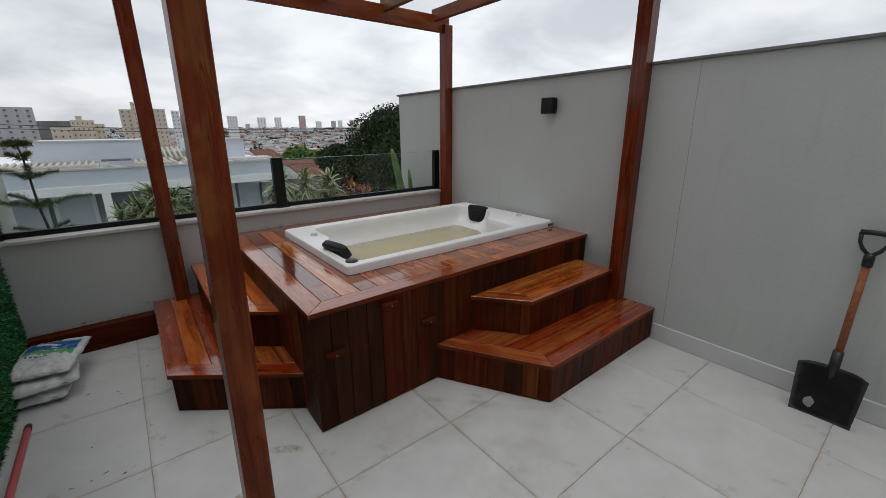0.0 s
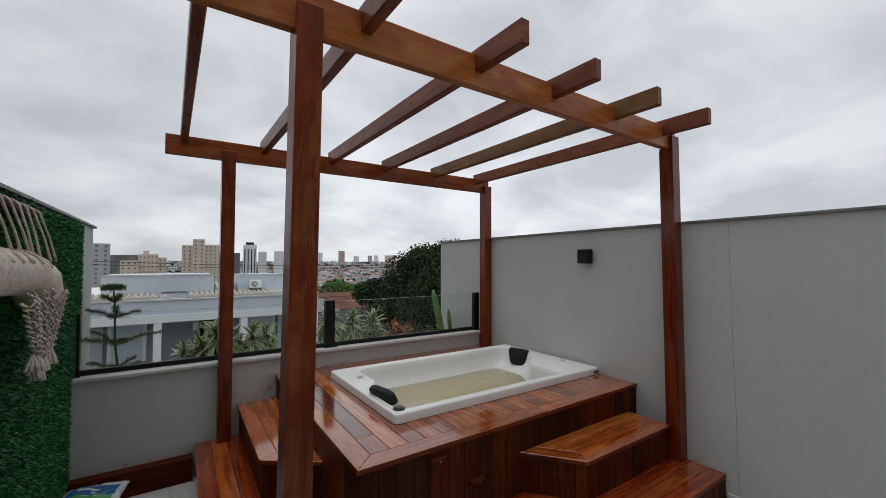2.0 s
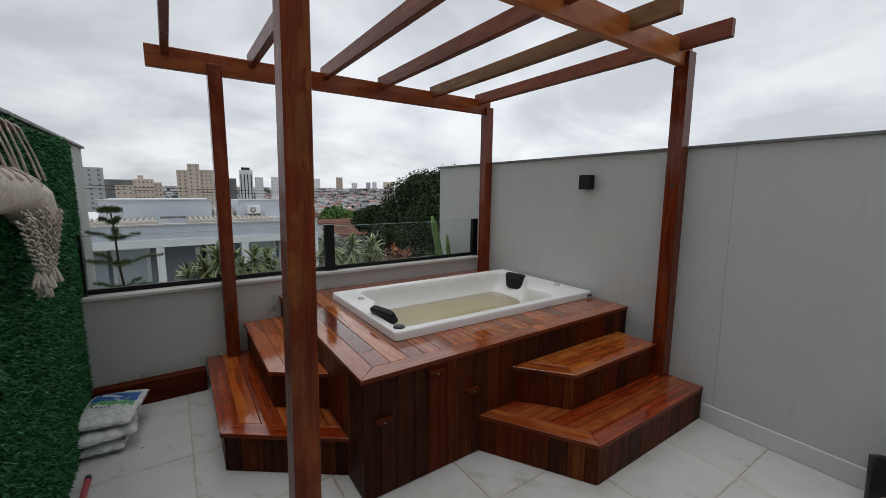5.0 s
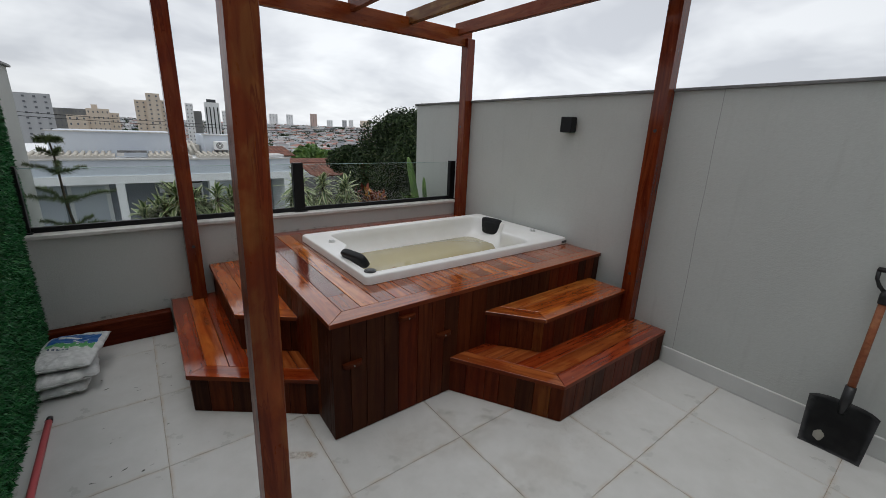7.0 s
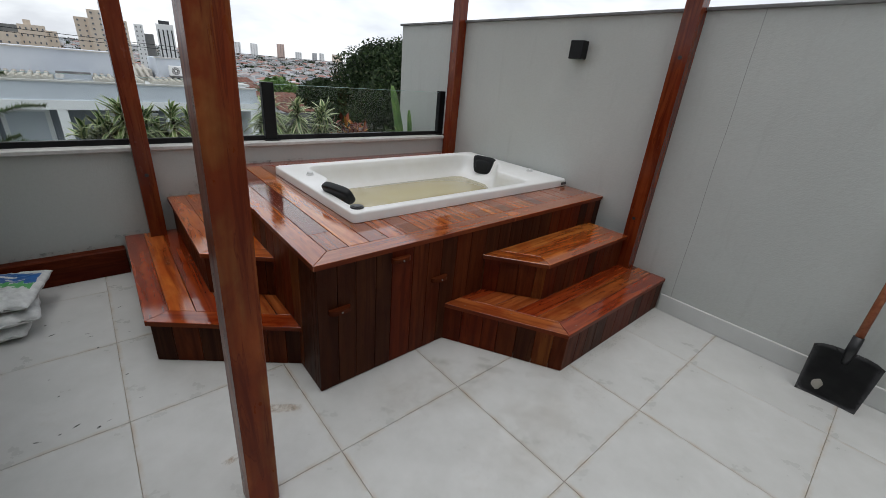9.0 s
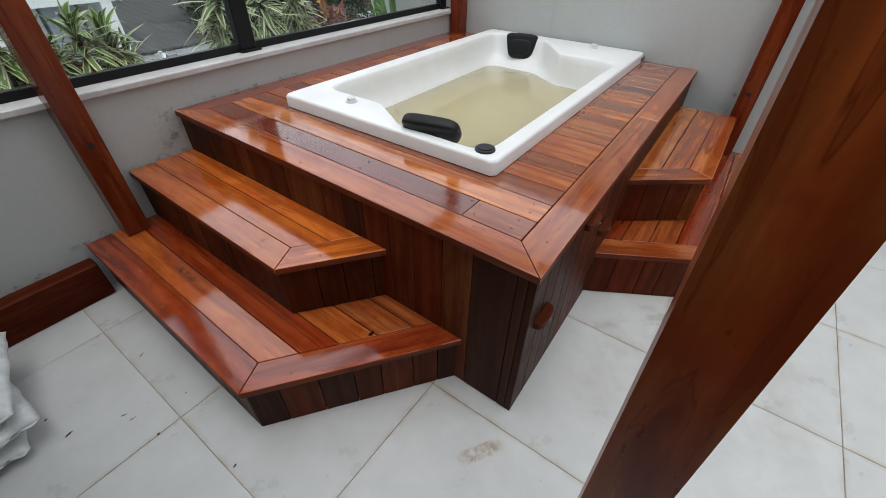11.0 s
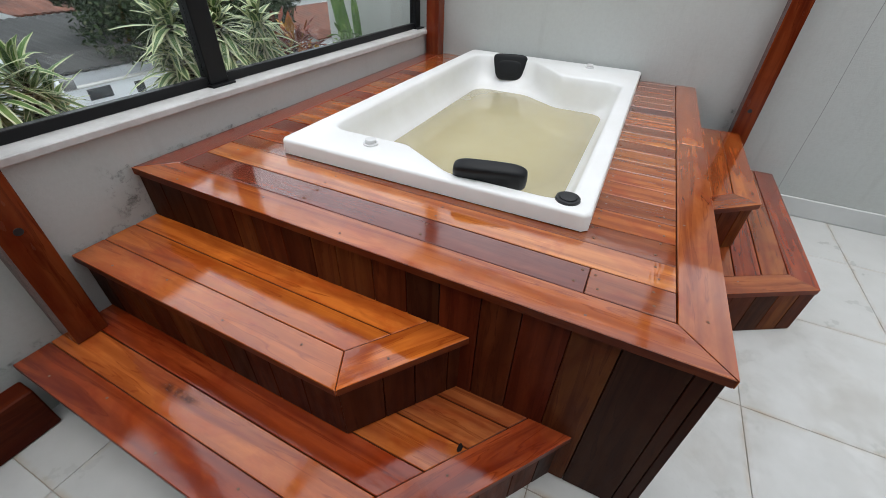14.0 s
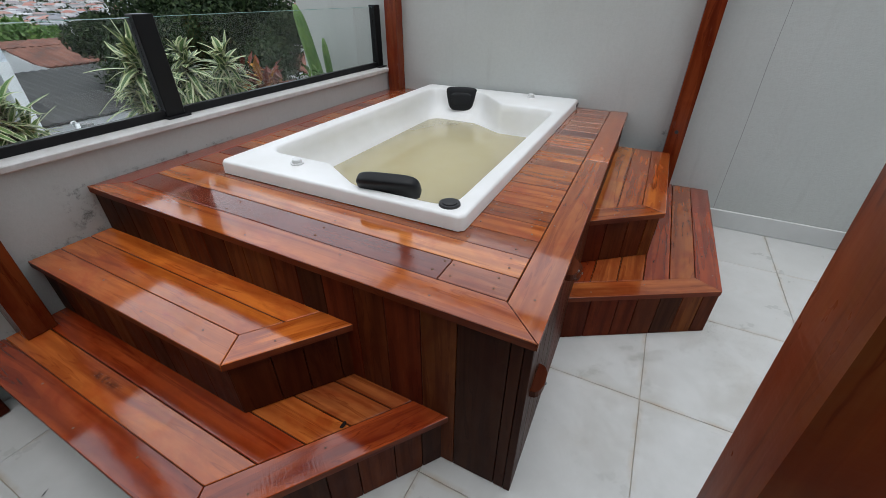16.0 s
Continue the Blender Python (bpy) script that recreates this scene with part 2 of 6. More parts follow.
# a dirty rim along the joints of each tile
gs = g.n.new("ShaderNodeSeparateXYZ")
g.l.new(g.n.new("ShaderNodeTexCoord").outputs["Object"], gs.inputs[0])
rim = g.math("MAXIMUM", g.math("ABSOLUTE", gs.outputs[0]), g.math("ABSOLUTE", gs.outputs[1]))
rim = g.math("MULTIPLY", g.grey(rim, 0, 1, 0.282, 0.2995), g.grey(g.noise(v, 7, 4, 0.6), 0.0, 1.0, 0.42, 0.66))
tc = g.mix(g.math("MULTIPLY", rim, 0.7), tc, (0.40, 0.30, 0.19))
g.put(g.b.inputs["Base Color"], tc)
g.put(g.b.inputs["Roughness"], g.grey(world_n, 0.24, 0.42, 0.3, 0.7))
g.bump(speck, 0.12, 0.001)

grout = material("joint_mortar", (0.22, 0.19, 0.15), 0.9)
g = Graph(grout)
g.put(g.b.inputs["Base Color"], g.ramp(g.noise(g.coords(), 3.0, 5), [(0.35, (0.27, 0.235, 0.19)), (0.65, (0.46, 0.38, 0.27))]))
stone = material("sill_stone", (0.62, 0.62, 0.6), 0.45)
g = Graph(stone)
g.put(g.b.inputs["Base Color"], g.ramp(g.noise(g.coords(), 9, 5, 0.7), [(0.3, (0.5, 0.49, 0.47)), (0.7, (0.68, 0.67, 0.65))]))
skirting = material("skirting_tile", (0.36, 0.36, 0.35), 0.45)
g = Graph(skirting)
g.put(g.b.inputs["Base Color"], g.ramp(g.noise(g.coords(), 4, 4), [(0.3, (0.56, 0.565, 0.55)), (0.7, (0.63, 0.635, 0.62))]))

black_metal = material("black_aluminium", (0.008, 0.008, 0.009), 0.4, 0.0, spec=0.22)
g = Graph(black_metal)
g.put(g.b.inputs["Roughness"], g.grey(g.noise(g.coords(), 30, 3), 0.28, 0.45))
grey_metal = material("coping_metal", (0.16, 0.16, 0.16), 0.5, 0.3)
g = Graph(grey_metal)
g.put(g.b.inputs["Base Color"], g.ramp(g.noise(g.coords(), 5, 4), [(0.3, (0.10, 0.10, 0.10)), (0.7, (0.24, 0.24, 0.235))]))
chrome = material("chrome", (0.8, 0.8, 0.8), 0.12, 1.0)
valve_mat = material("satin_chrome", (0.74, 0.74, 0.73), 0.3, 0.15)
acrylic = material("white_acrylic", (0.82, 0.82, 0.81), 0.3, coat=0.08)
g = Graph(acrylic)
an = g.noise(g.coords(), 3, 5, 0.65)
g.put(g.b.inputs["Base Color"], g.ramp(an, [(0.35, (0.84, 0.835, 0.81)), (0.65, (0.90, 0.90, 0.89))]))
g.put(g.b.inputs["Roughness"], g.grey(g.noise(g.coords(), 14, 4), 0.28, 0.42))
foam = material("black_headrest", (0.009, 0.010, 0.011), 0.5, spec=0.3)
g = Graph(foam)
g.bump(g.noise(g.coords(), 260, 2), 0.25, 0.0008)
rubber = material("black_plastic", (0.012, 0.012, 0.013), 0.4)

water = material("murky_water", (0.36, 0.32, 0.17), 0.03, spec=0.5)
g = Graph(water)
wn1 = g.noise(g.coords(), 2.2, 4, 0.6)
g.put(g.b.inputs["Base Color"], g.ramp(wn1, [(0.3, (0.50, 0.43, 0.225)), (0.7, (0.58, 0.51, 0.29))]))
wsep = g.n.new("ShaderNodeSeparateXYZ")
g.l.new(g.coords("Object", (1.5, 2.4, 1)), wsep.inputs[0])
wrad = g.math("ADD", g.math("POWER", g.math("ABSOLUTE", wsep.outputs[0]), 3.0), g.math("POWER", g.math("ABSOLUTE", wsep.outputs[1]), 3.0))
# look of depth put into alpha: more opaque towards the tub's middle
wmiddle = g.grey(g.math("ADD", wrad, g.math("MULTIPLY", wn1, 0.5)), 0.84, 0.58, 0.25, 1.0)
g.put(g.b.inputs["Alpha"], wmiddle)
g.bump(g.noise(g.coords(), 6, 2), 0.03, 0.004)

pane = material("clear_glass", (0.94, 0.975, 0.965), 0.0)
pane.node_tree.nodes["Principled BSDF"].inputs["Transmission Weight"].default_value = 1.0
pane.node_tree.nodes["Principled BSDF"].inputs["IOR"].default_value = 1.38
glass_edge = material("glass_edge", (0.25, 0.42, 0.38), 0.2)


def foliage(name, stops, rough=0.5, spec=0.4):
    m = material(name, rough=rough, spec=spec)
    g = Graph(m)
    g.put(g.b.inputs["Base Color"], g.ramp(g.island(), stops))
    return m


turf = foliage("plastic_turf", [(0.0, (0.008, 0.062, 0.018)), (0.5, (0.016, 0.135, 0.038)), (0.85, (0.036, 0.21, 0.062)), (1.0, (0.09, 0.29, 0.09))], 0.4)
turf_back = material("turf_backing", (0.006, 0.028, 0.011), 0.8)
g = Graph(turf_back)
g.put(g.b.inputs["Base Color"], g.ramp(g.noise(g.coords(), 40, 3), [(0.3, (0.003, 0.016, 0.007)), (0.7, (0.01, 0.045, 0.017))]))
leaf_dark = foliage("tree_leaf", [(0.0, (0.010, 0.020, 0.007)), (0.6, (0.022, 0.042, 0.014)), (0.9, (0.045, 0.07, 0.024)), (1.0, (0.10, 0.11, 0.06))], 0.6, 0.15)
leaf_green = foliage("bush_leaf", [(0.0, (0.05, 0.11, 0.02)), (0.6, (0.095, 0.19, 0.035)), (1.0, (0.17, 0.26, 0.06))])
leaf_pine = foliage("needle", [(0.0, (0.085, 0.125, 0.05)), (1.0, (0.24, 0.30, 0.14))])
leaf_red = foliage("croton_leaf", [(0.0, (0.09, 0.018, 0.012)), (0.5, (0.20, 0.036, 0.014)), (0.8, (0.36, 0.10, 0.02)), (1.0, (0.55, 0.30, 0.04))])
leaf_rim = foliage("dracaena_edge", [(0.0, (0.42, 0.47, 0.22)), (1.0, (0.66, 0.68, 0.42))])
leaf_mid = foliage("dracaena_leaf", [(0.0, (0.055, 0.115, 0.030)), (1.0, (0.12, 0.21, 0.06))])
cactus_mat = material("cactus_skin", (0.14, 0.26, 0.06), 0.55)
g = Graph(cactus_mat)
g.put(g.b.inputs["Base Color"], g.ramp(g.noise(g.coords(), 12, 4), [(0.3, (0.09, 0.19, 0.05)), (0.7, (0.19, 0.32, 0.08))]))
bark = material("bark", (0.09, 0.07, 0.05), 0.9)
g = Graph(bark)
g.put(g.b.inputs["Base Color"], g.ramp(g.noise(g.coords("Object", (6, 6, 1)), 4, 5), [(0.3, (0.045, 0.035, 0.026)), (0.7, (0.14, 0.11, 0.08))]))
soil = material("planter_soil", (0.05, 0.035, 0.022), 0.95)
g = Graph(soil)
g.bump(g.noise(g.coords(), 60, 4), 0.8, 0.01)
g.put(g.b.inputs["Base Color"], g.ramp(g.noise(g.coords(), 25, 4), [(0.3, (0.03, 0.02, 0.014)), (0.7, (0.09, 0.062, 0.04))]))
cotton = material("cream_cotton", (0.62, 0.57, 0.49), 0.9)
g = Graph(cotton)
g.put(g.b.inputs["Base Color"], g.ramp(g.noise(g.coords(), 40, 4), [(0.3, (0.54, 0.475, 0.40)), (0.7, (0.80, 0.74, 0.66))]))
g.bump(g.noise(g.coords("Object", (1, 1, 1)), 120, 4), 1.0, 0.006)
sack = material("woven_plastic", (0.66, 0.67, 0.66), 0.42)
g = Graph(sack)
g.put(g.b.inputs["Base Color"], g.ramp(g.noise(g.coords(), 14, 5, 0.65), [(0.3, (0.45, 0.46, 0.46)), (0.7, (0.76, 0.77, 0.76))]))
g.bump(g.noise(g.coords(), 45, 4), 0.5, 0.006)
print_blue = material("blue_print", (0.02, 0.11, 0.33), 0.4)
print_green = material("green_print", (0.10, 0.36, 0.12), 0.4)
print_dark = material("dark_print", (0.05, 0.08, 0.14), 0.45)
shovel_steel = material("black_shovel_steel", (0.014, 0.014, 0.015), 0.42, 0.0)
g = Graph(shovel_steel)
g.put(g.b.inputs["Base Color"], g.ramp(g.noise(g.coords(), 9, 5), [(0.4, (0.010, 0.010, 0.011)), (0.75, (0.04, 0.04, 0.042))]))
mortar_dab = material("dried_mortar", (0.55, 0.52, 0.46), 0.9)
pink_plastic = material("pink_plastic", (0.55, 0.10, 0.11), 0.45)
sealant = material("hairline_filler", (0.30, 0.30, 0.29), 0.9)
knot_mat = material("dark_knot", (0.012, 0.008, 0.006), 0.8, spec=0.1)


def patchy(name, base, strength, scale, lo, hi):
    """Dirt with ragged edges: thin where its own noise is low."""
    m = material(name, base, 0.9)
    g = Graph(m)
    g.put(g.b.inputs["Alpha"], g.math("MULTIPLY", g.grey(g.noise(g.coords(), scale, 6, 0.7), 0, strength, lo, hi), g.math("MULTIPLY", edge_fade(g), 1.0)))
    return m


def edge_fade(g):
    """1 in the middle of a patch, 0 along its rim."""
    s = g.n.new("ShaderNodeSeparateXYZ")
    g.l.new(g.n.new("ShaderNodeTexCoord").outputs["UV"], s.inputs[0])
    u = g.math("MULTIPLY", s.outputs[0], g.math("SUBTRACT", 1.0, s.outputs[0]))
    v = g.math("MULTIPLY", s.outputs[1], g.math("SUBTRACT", 1.0, s.outputs[1]))
    return g.grey(g.math("MULTIPLY", u, v), 0.0, 1.0, 0.0, 0.04)


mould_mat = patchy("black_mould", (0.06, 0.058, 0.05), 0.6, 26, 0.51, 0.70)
mud_mat = patchy("ochre_mud", (0.52, 0.31, 0.12), 0.55, 18, 0.42, 0.66)
dust_mat = patchy("brown_dust", (0.40, 0.33, 0.23), 0.16, 5, 0.42, 0.7)
speck_mat = patchy("dark_speck", (0.05, 0.05, 0.045), 0.9, 60, 0.35, 0.55)
knot_stain = patchy("knot_stain", (0.035, 0.012, 0.007), 0.7, 34, 0.42, 0.66)
screw_mat = material("tarnished_screw", (0.15, 0.07, 0.035), 0.5, 0.2)

# ---- helpers for shapes ----
def mesh_ob(name, bm, mat, parent=None, label="", smooth=False):
    me = bpy.data.meshes.new(name)
    if smooth:
        for f in bm.faces:
            f.smooth = True
    bm.to_mesh(me)
    bm.free()
    for m in (mat if isinstance(mat, (list, tuple)) else [mat]):
        me.materials.append(m)
    ob = new(name, me)
    if parent is not None:
        ob.parent = parent
    if label:
        tagged(ob, label)
    return ob


def part(name, bm, mat, parent, label="", smooth=False):
    return mesh_ob(name, bm, mat, parent, label, smooth)


def thing(name, label, category, at=(0, 0, 0), group="", kind="", rz=0):
    ob = new(name)
    ob.matrix_world = pose(*at, 0, 0, rz)
    ob.empty_display_size = 0.1
    return tagged(ob, label, category, group, kind)


def box(bm, x0, x1, y0, y1, z0, z1, bevel=0.0, mat=0):
    vs = [bm.verts.new((x, y, z)) for z in (z0, z1) for x, y in ((x0, y0), (x1, y0), (x1, y1), (x0, y1))]
    fs = [bm.faces.new([vs[i] for i in q]) for q in ((3, 2, 1, 0), (4, 5, 6, 7), (0, 1, 5, 4), (1, 2, 6, 5), (2, 3, 7, 6), (3, 0, 4, 7))]
    for f in fs:
        f.material_index = mat
    if bevel:
        es = list({e for f in fs for e in f.edges})
        bmesh.ops.bevel(bm, geom=es, offset=bevel, segments=1, affect="EDGES", profile=0.5)
    return fs


def boxed(x0, x1, y0, y1, z0, z1, bevel=0.0):
    bm = bmesh.new()
    box(bm, x0, x1, y0, y1, z0, z1, bevel)
    return bm


def prism(poly, z0, z1, bevel=0.0015):
    bm = bmesh.new()
    lo, hi = [bm.verts.new((x, y, z0)) for x, y in poly], [bm.verts.new((x, y, z1)) for x, y in poly]
    n = len(poly)
    bm.faces.new(lo[::-1])
    bm.faces.new(hi)
    for i in range(n):
        bm.faces.new((lo[i], lo[(i + 1) % n], hi[(i + 1) % n], hi[i])).material_index = 1
    if bevel:
        es = [e for e in bm.edges if not (e.verts[0] in lo and e.verts[1] in lo)]
        bmesh.ops.bevel(bm, geom=es, offset=bevel, segments=1, affect="EDGES", profile=0.5)
    return bm


def clip(poly, px, py, nx, ny):
    """The part of a convex outline on the side of the point (px, py) to which (nx, ny) points."""
    out = []
    for i, a in enumerate(poly):
        b = poly[(i + 1) % len(poly)]
        da, db = (a[0] - px) * nx + (a[1] - py) * ny, (b[0] - px) * nx + (b[1] - py) * ny
        if da >= 0:
            out.append(a)
        if (da >= 0) != (db >= 0):
            s = da / (da - db)
            out.append((a[0] + s * (b[0] - a[0]), a[1] + s * (b[1] - a[1])))
    return out


def area(poly):
    return 0.5 * sum(a[0] * b[1] - b[0] * a[1] for a, b in zip(poly, poly[1:] + poly[:1]))


def board(name, poly, angle, z0, z1, mat, parent, bevel=0.0018):
    """A flat board with a plan outline; its grain runs along angle (degrees)."""
    if len(poly) < 3 or abs(area(poly)) < 2e-4:
        return None
    if area(poly) < 0:
        poly = poly[::-1]
    cx, cy = sum(p[0] for p in poly) / len(poly), sum(p[1] for p in poly) / len(poly)
    c, s = math.cos(radians(angle)), math.sin(radians(angle))
    local = [((x - cx) * c + (y - cy) * s, -(x - cx) * s + (y - cy) * c) for x, y in poly]
    ob = part(name, prism(local, z0, z1, bevel), [mat, wood_edge], parent)
    ob.matrix_world = pose(cx, cy, 0, 0, 0, angle)
    return ob


def upright(name, px, py, dx, dy, w, z0, z1, depth, mat, parent, bevel=0.0015):
    """A vertical board from (px, py) along (dx, dy), its face to the right of that way; the grain runs upwards."""
    h = z1 - z0
    bm = bmesh.new()
    box(bm, 0, h, -w, 0, -depth, 0, bevel)
    ob = part(name, bm, mat, parent)
    ob.matrix_world = Matrix(((0, -dx, dy, px), (0, -dy, -dx, py), (1, 0, 0, z0), (0, 0, 0, 1)))
    return ob


def cylinder(bm, a, b, r0, r1=None, n=12, cap=True, mat=0):
    a, b = Vector(a), Vector(b)
    r1 = r0 if r1 is None else r1
    q = (b - a).to_track_quat("Z", "Y")
    rings = []
    for c, r in ((a, r0), (b, r1)):
        rings.append([bm.verts.new(c + q @ Vector((r * math.cos(t), r * math.sin(t), 0))) for t in (2 * math.pi * i / n for i in range(n))])
    fs = [bm.faces.new((rings[0][i], rings[0][(i + 1) % n], rings[1][(i + 1) % n], rings[1][i])) for i in range(n)]
    if cap:
        fs += [bm.faces.new(rings[0][::-1]), bm.faces.new(rings[1])]
    for f in fs:
        f.material_index = mat
        f.smooth = len(f.verts) == 4
    return fs


def tube(bm, pts, radii, n=8, mat=0):
    pts = [Vector(p) for p in pts]
    rings = []
    for i, p in enumerate(pts):
        d = (pts[min(i + 1, len(pts) - 1)] - pts[max(i - 1, 0)]).normalized()
        q = d.to_track_quat("Z", "Y")
        r = radii[i] if isinstance(radii, (list, tuple)) else radii
        rings.append([bm.verts.new(p + q @ Vector((r * math.cos(t), r * math.sin(t), 0))) for t in (2 * math.pi * k / n for k in range(n))])
    for a, b in zip(rings, rings[1:]):
        off = min(range(n), key=lambda k: (a[0].co - b[k].co).length)
        for i in range(n):
            f = bm.faces.new((a[i], a[(i + 1) % n], b[(i + 1 + off) % n], b[(i + off) % n]))
            f.smooth, f.material_index = True, mat
    for f in (bm.faces.new(rings[0][::-1]), bm.faces.new(rings[-1])):
        f.material_index = mat


# ---- the terrace ----
WALL_X, BACK_Y, LEFT_X = 2.187, 1.745, -1.215
END_Y, NEAR_Y = 2.63, -4.6
TOP = 1.795


def wall(name, label, x0, x1, y0, y1, z0, z1, mat=None):
    return tagged(mesh_ob(name, boxed(x0, x1, y0, y1, z0, z1), mat or plaster), label, "wall", kind="structure")


wall_east = wall("wall_east", "pale grey rendered parapet wall behind the tub", WALL_X, WALL_X + 0.18, NEAR_Y, END_Y, -3.2, TOP)
wall_west = wall("wall_west", "pale grey rendered parapet wall behind the turf", LEFT_X - 0.18, LEFT_X, NEAR_Y, END_Y, -3.2, TOP)
wall_north = wall("wall_north", "low grey rendered wall under the glass railing", LEFT_X, WALL_X, BACK_Y, BACK_Y + 0.15, -0.2, 0.762)
# unseen added wall; its height is set to darken the near floor and cladding
wall_south = wall("wall_south", "unseen plain grey wall added to close the far end of the terrace", LEFT_X - 0.18, WALL_X + 0.18, NEAR_Y - 0.2, NEAR_Y, -3.2, 5.4)
for w, x0 in ((wall_east, WALL_X), (wall_west, LEFT_X - 0.18)):
    part("coping", boxed(x0 - 0.022, x0 + 0.202, NEAR_Y, END_Y + 0.02, TOP, TOP + 0.018, 0.003), grey_metal, w, "thin dark metal coping")
# the east wall's top is sloped down to its far end to fit the camera's view
for ob in [wall_east] + list(wall_east.children):
    for vtx in ob.data.vertices:
        if vtx.co.z > 1.0:
            vtx.co.z -= 0.0075 * (vtx.co.y + 0.97)
# sill of the low wall
part("sill", boxed(LEFT_X, WALL_X, BACK_Y - 0.022, BACK_Y + 0.17, 0.762, 0.788, 0.004), stone, wall_north, "white stone sill with a small drip edge")
# hairline joint in the render
bm = bmesh.new()
prev = None
for i in range(15):
    z = 0.122 + i * (TOP - 0.122) / 14
    y = -0.622 + 0.03 * i / 14 + 0.006 * noise.noise((0, 3.1, z * 2.5))
    a, b = bm.verts.new((WALL_X - 0.0012, y - 0.0016, z)), bm.verts.new((WALL_X - 0.0012, y + 0.0016, z))
    if prev:
        bm.faces.new((prev[0], prev[1], b, a))
    prev = (a, b)
part("hairline_joint", bm, sealant, wall_east)
baseboard = tagged(mesh_ob("baseboard", boxed(WALL_X - 0.014, WALL_X, NEAR_Y, -0.562, 0, 0.118, 0.004), skirting), "grey tile skirting along the wall", "skirting", kind="structure")
wall_planter = wall("wall_planter", "low rendered outer wall of the planter", LEFT_X, WALL_X, END_Y - 0.15, END_Y, -3.2, 0.26)
tagged(mesh_ob("planter_bed", boxed(LEFT_X, WALL_X, BACK_Y + 0.15, END_Y - 0.15, -0.2, 0.16), soil), "dark soil of the planter beyond the glass", "soil", kind="structure")
floor = tagged(mesh_ob("floor", boxed(LEFT_X, WALL_X, NEAR_Y, BACK_Y, -0.2, -0.004), grout), "terrace floor of pale porcelain tiles with dirty joints", "floor", kind="structure")

# ---- glass railing ----
RAIL_Y = 1.826
railing = thing("glass_railing", "frameless clear glass railing with black aluminium posts on the sill", "railing", (0.4, RAIL_Y, 0.788))


def rail_part(name, x0, x1, y0, y1, z0, z1, mat, bevel=0.002, label=""):
    ob = part(name, boxed(x0 - 0.4, x1 - 0.4, y0 - RAIL_Y, y1 - RAIL_Y, z0 - 0.788, z1 - 0.788, bevel), mat, railing, label)
    return ob


for x0, x1 in ((LEFT_X + 0.05, 0.432), (0.516, 2.075)):
    p = rail_part("pane", x0, x1, RAIL_Y - 0.004, RAIL_Y + 0.004, 0.80, 1.178, pane, 0)
    p.visible_shadow = False
    rail_part("pane_edge", x0, x1, RAIL_Y - 0.004, RAIL_Y + 0.004, 1.1785, 1.1805, glass_edge, 0, "greenish polished glass edge")
    rail_part("bottom_channel", x0, x1, RAIL_Y - 0.016, RAIL_Y + 0.016, 0.788, 0.822, black_metal)
for x0, x1 in ((LEFT_X + 0.005, LEFT_X + 0.05), (0.432, 0.516), (2.075, 2.142)):
    rail_part("post", x0, x1, RAIL_Y - 0.026, RAIL_Y + 0.026, 0.794, 1.192, black_metal, 0.003)
    rail_part("base_plate", x0 - 0.012 if x0 > 0 else x0, x1 + 0.012, RAIL_Y - 0.05, RAIL_Y + 0.05, 0.788, 0.796, black_metal)

# ---- timber skirting on the back wall ----
sk = thing("timber_skirting", "red-brown varnished timber lying along the foot of the low wall", "timber", (-0.86, 1.64, 0))
part("beam", boxed(-0.33, 0.325, 0.03, 0.104, 0.0, 0.168, 0.005), clad_red, sk)

# ---- the spa deck ----
DECK_Z, T = 0.64, 0.024
deck = thing("spa_deck", "red-brown varnished hardwood deck built round a sunken white tub", "deck", (1.08, 0.85, 0))
BW = 0.103
deck_rng = random.Random(31)
YB = BACK_Y - 0.004
# the deck is not quite square: its front and side lean a little
A0, A1, A2, A3 = (-0.009, -0.017), (WALL_X - 0.004, 0.011), (WALL_X - 0.004, YB), (0.013, YB)
outline = [A0, A1, A2, A3]


def unit(p, q):
    d = Vector((q[0] - p[0], q[1] - p[1]))
    return d.normalized()


FD, LD = unit(A0, A1), unit(A0, A3)
FN, LN = Vector((-FD.y, FD.x)), Vector((LD.y, -LD.x))
M = (FD + LD).normalized()
front_angle, left_angle = math.degrees(math.atan2(FD.y, FD.x)), math.degrees(math.atan2(LD.y, LD.x))


def front_y(x):
    return A0[1] + (x - A0[0]) * FD.y / FD.x


def left_x(y):
    return A0[0] + (y - A0[1]) * LD.x / LD.y


s2 = math.sqrt(0.5)
fb = clip(clip(outline, A0[0] + FN.x * BW, A0[1] + FN.y * BW, -FN.x, -FN.y), A0[0], A0[1], M.y, -M.x)
board("border_board", clip(fb, 1.2, 0, -1, 0), front_angle, DECK_Z - T, DECK_Z, brown, deck)
board("border_board", clip(fb, 1.203, 0, 1, 0), front_angle, DECK_Z - T, DECK_Z, amber, deck)
lb = clip(clip(clip(outline, A0[0] + LN.x * BW, A0[1] + LN.y * BW, -LN.x, -LN.y), A0[0] - 0.0015 * M.y, A0[1] + 0.0015 * M.x, -M.y, M.x), A3[0], A3[1], -s2, -s2)
board("border_board", lb, left_angle, DECK_Z - T, DECK_Z, amber, deck)
bb = clip(clip(outline, 0, YB - BW, 0, 1), A3[0], YB + 0.002, s2, s2)
board("border_board", bb, 0, DECK_Z - T, DECK_Z, ruby, deck)
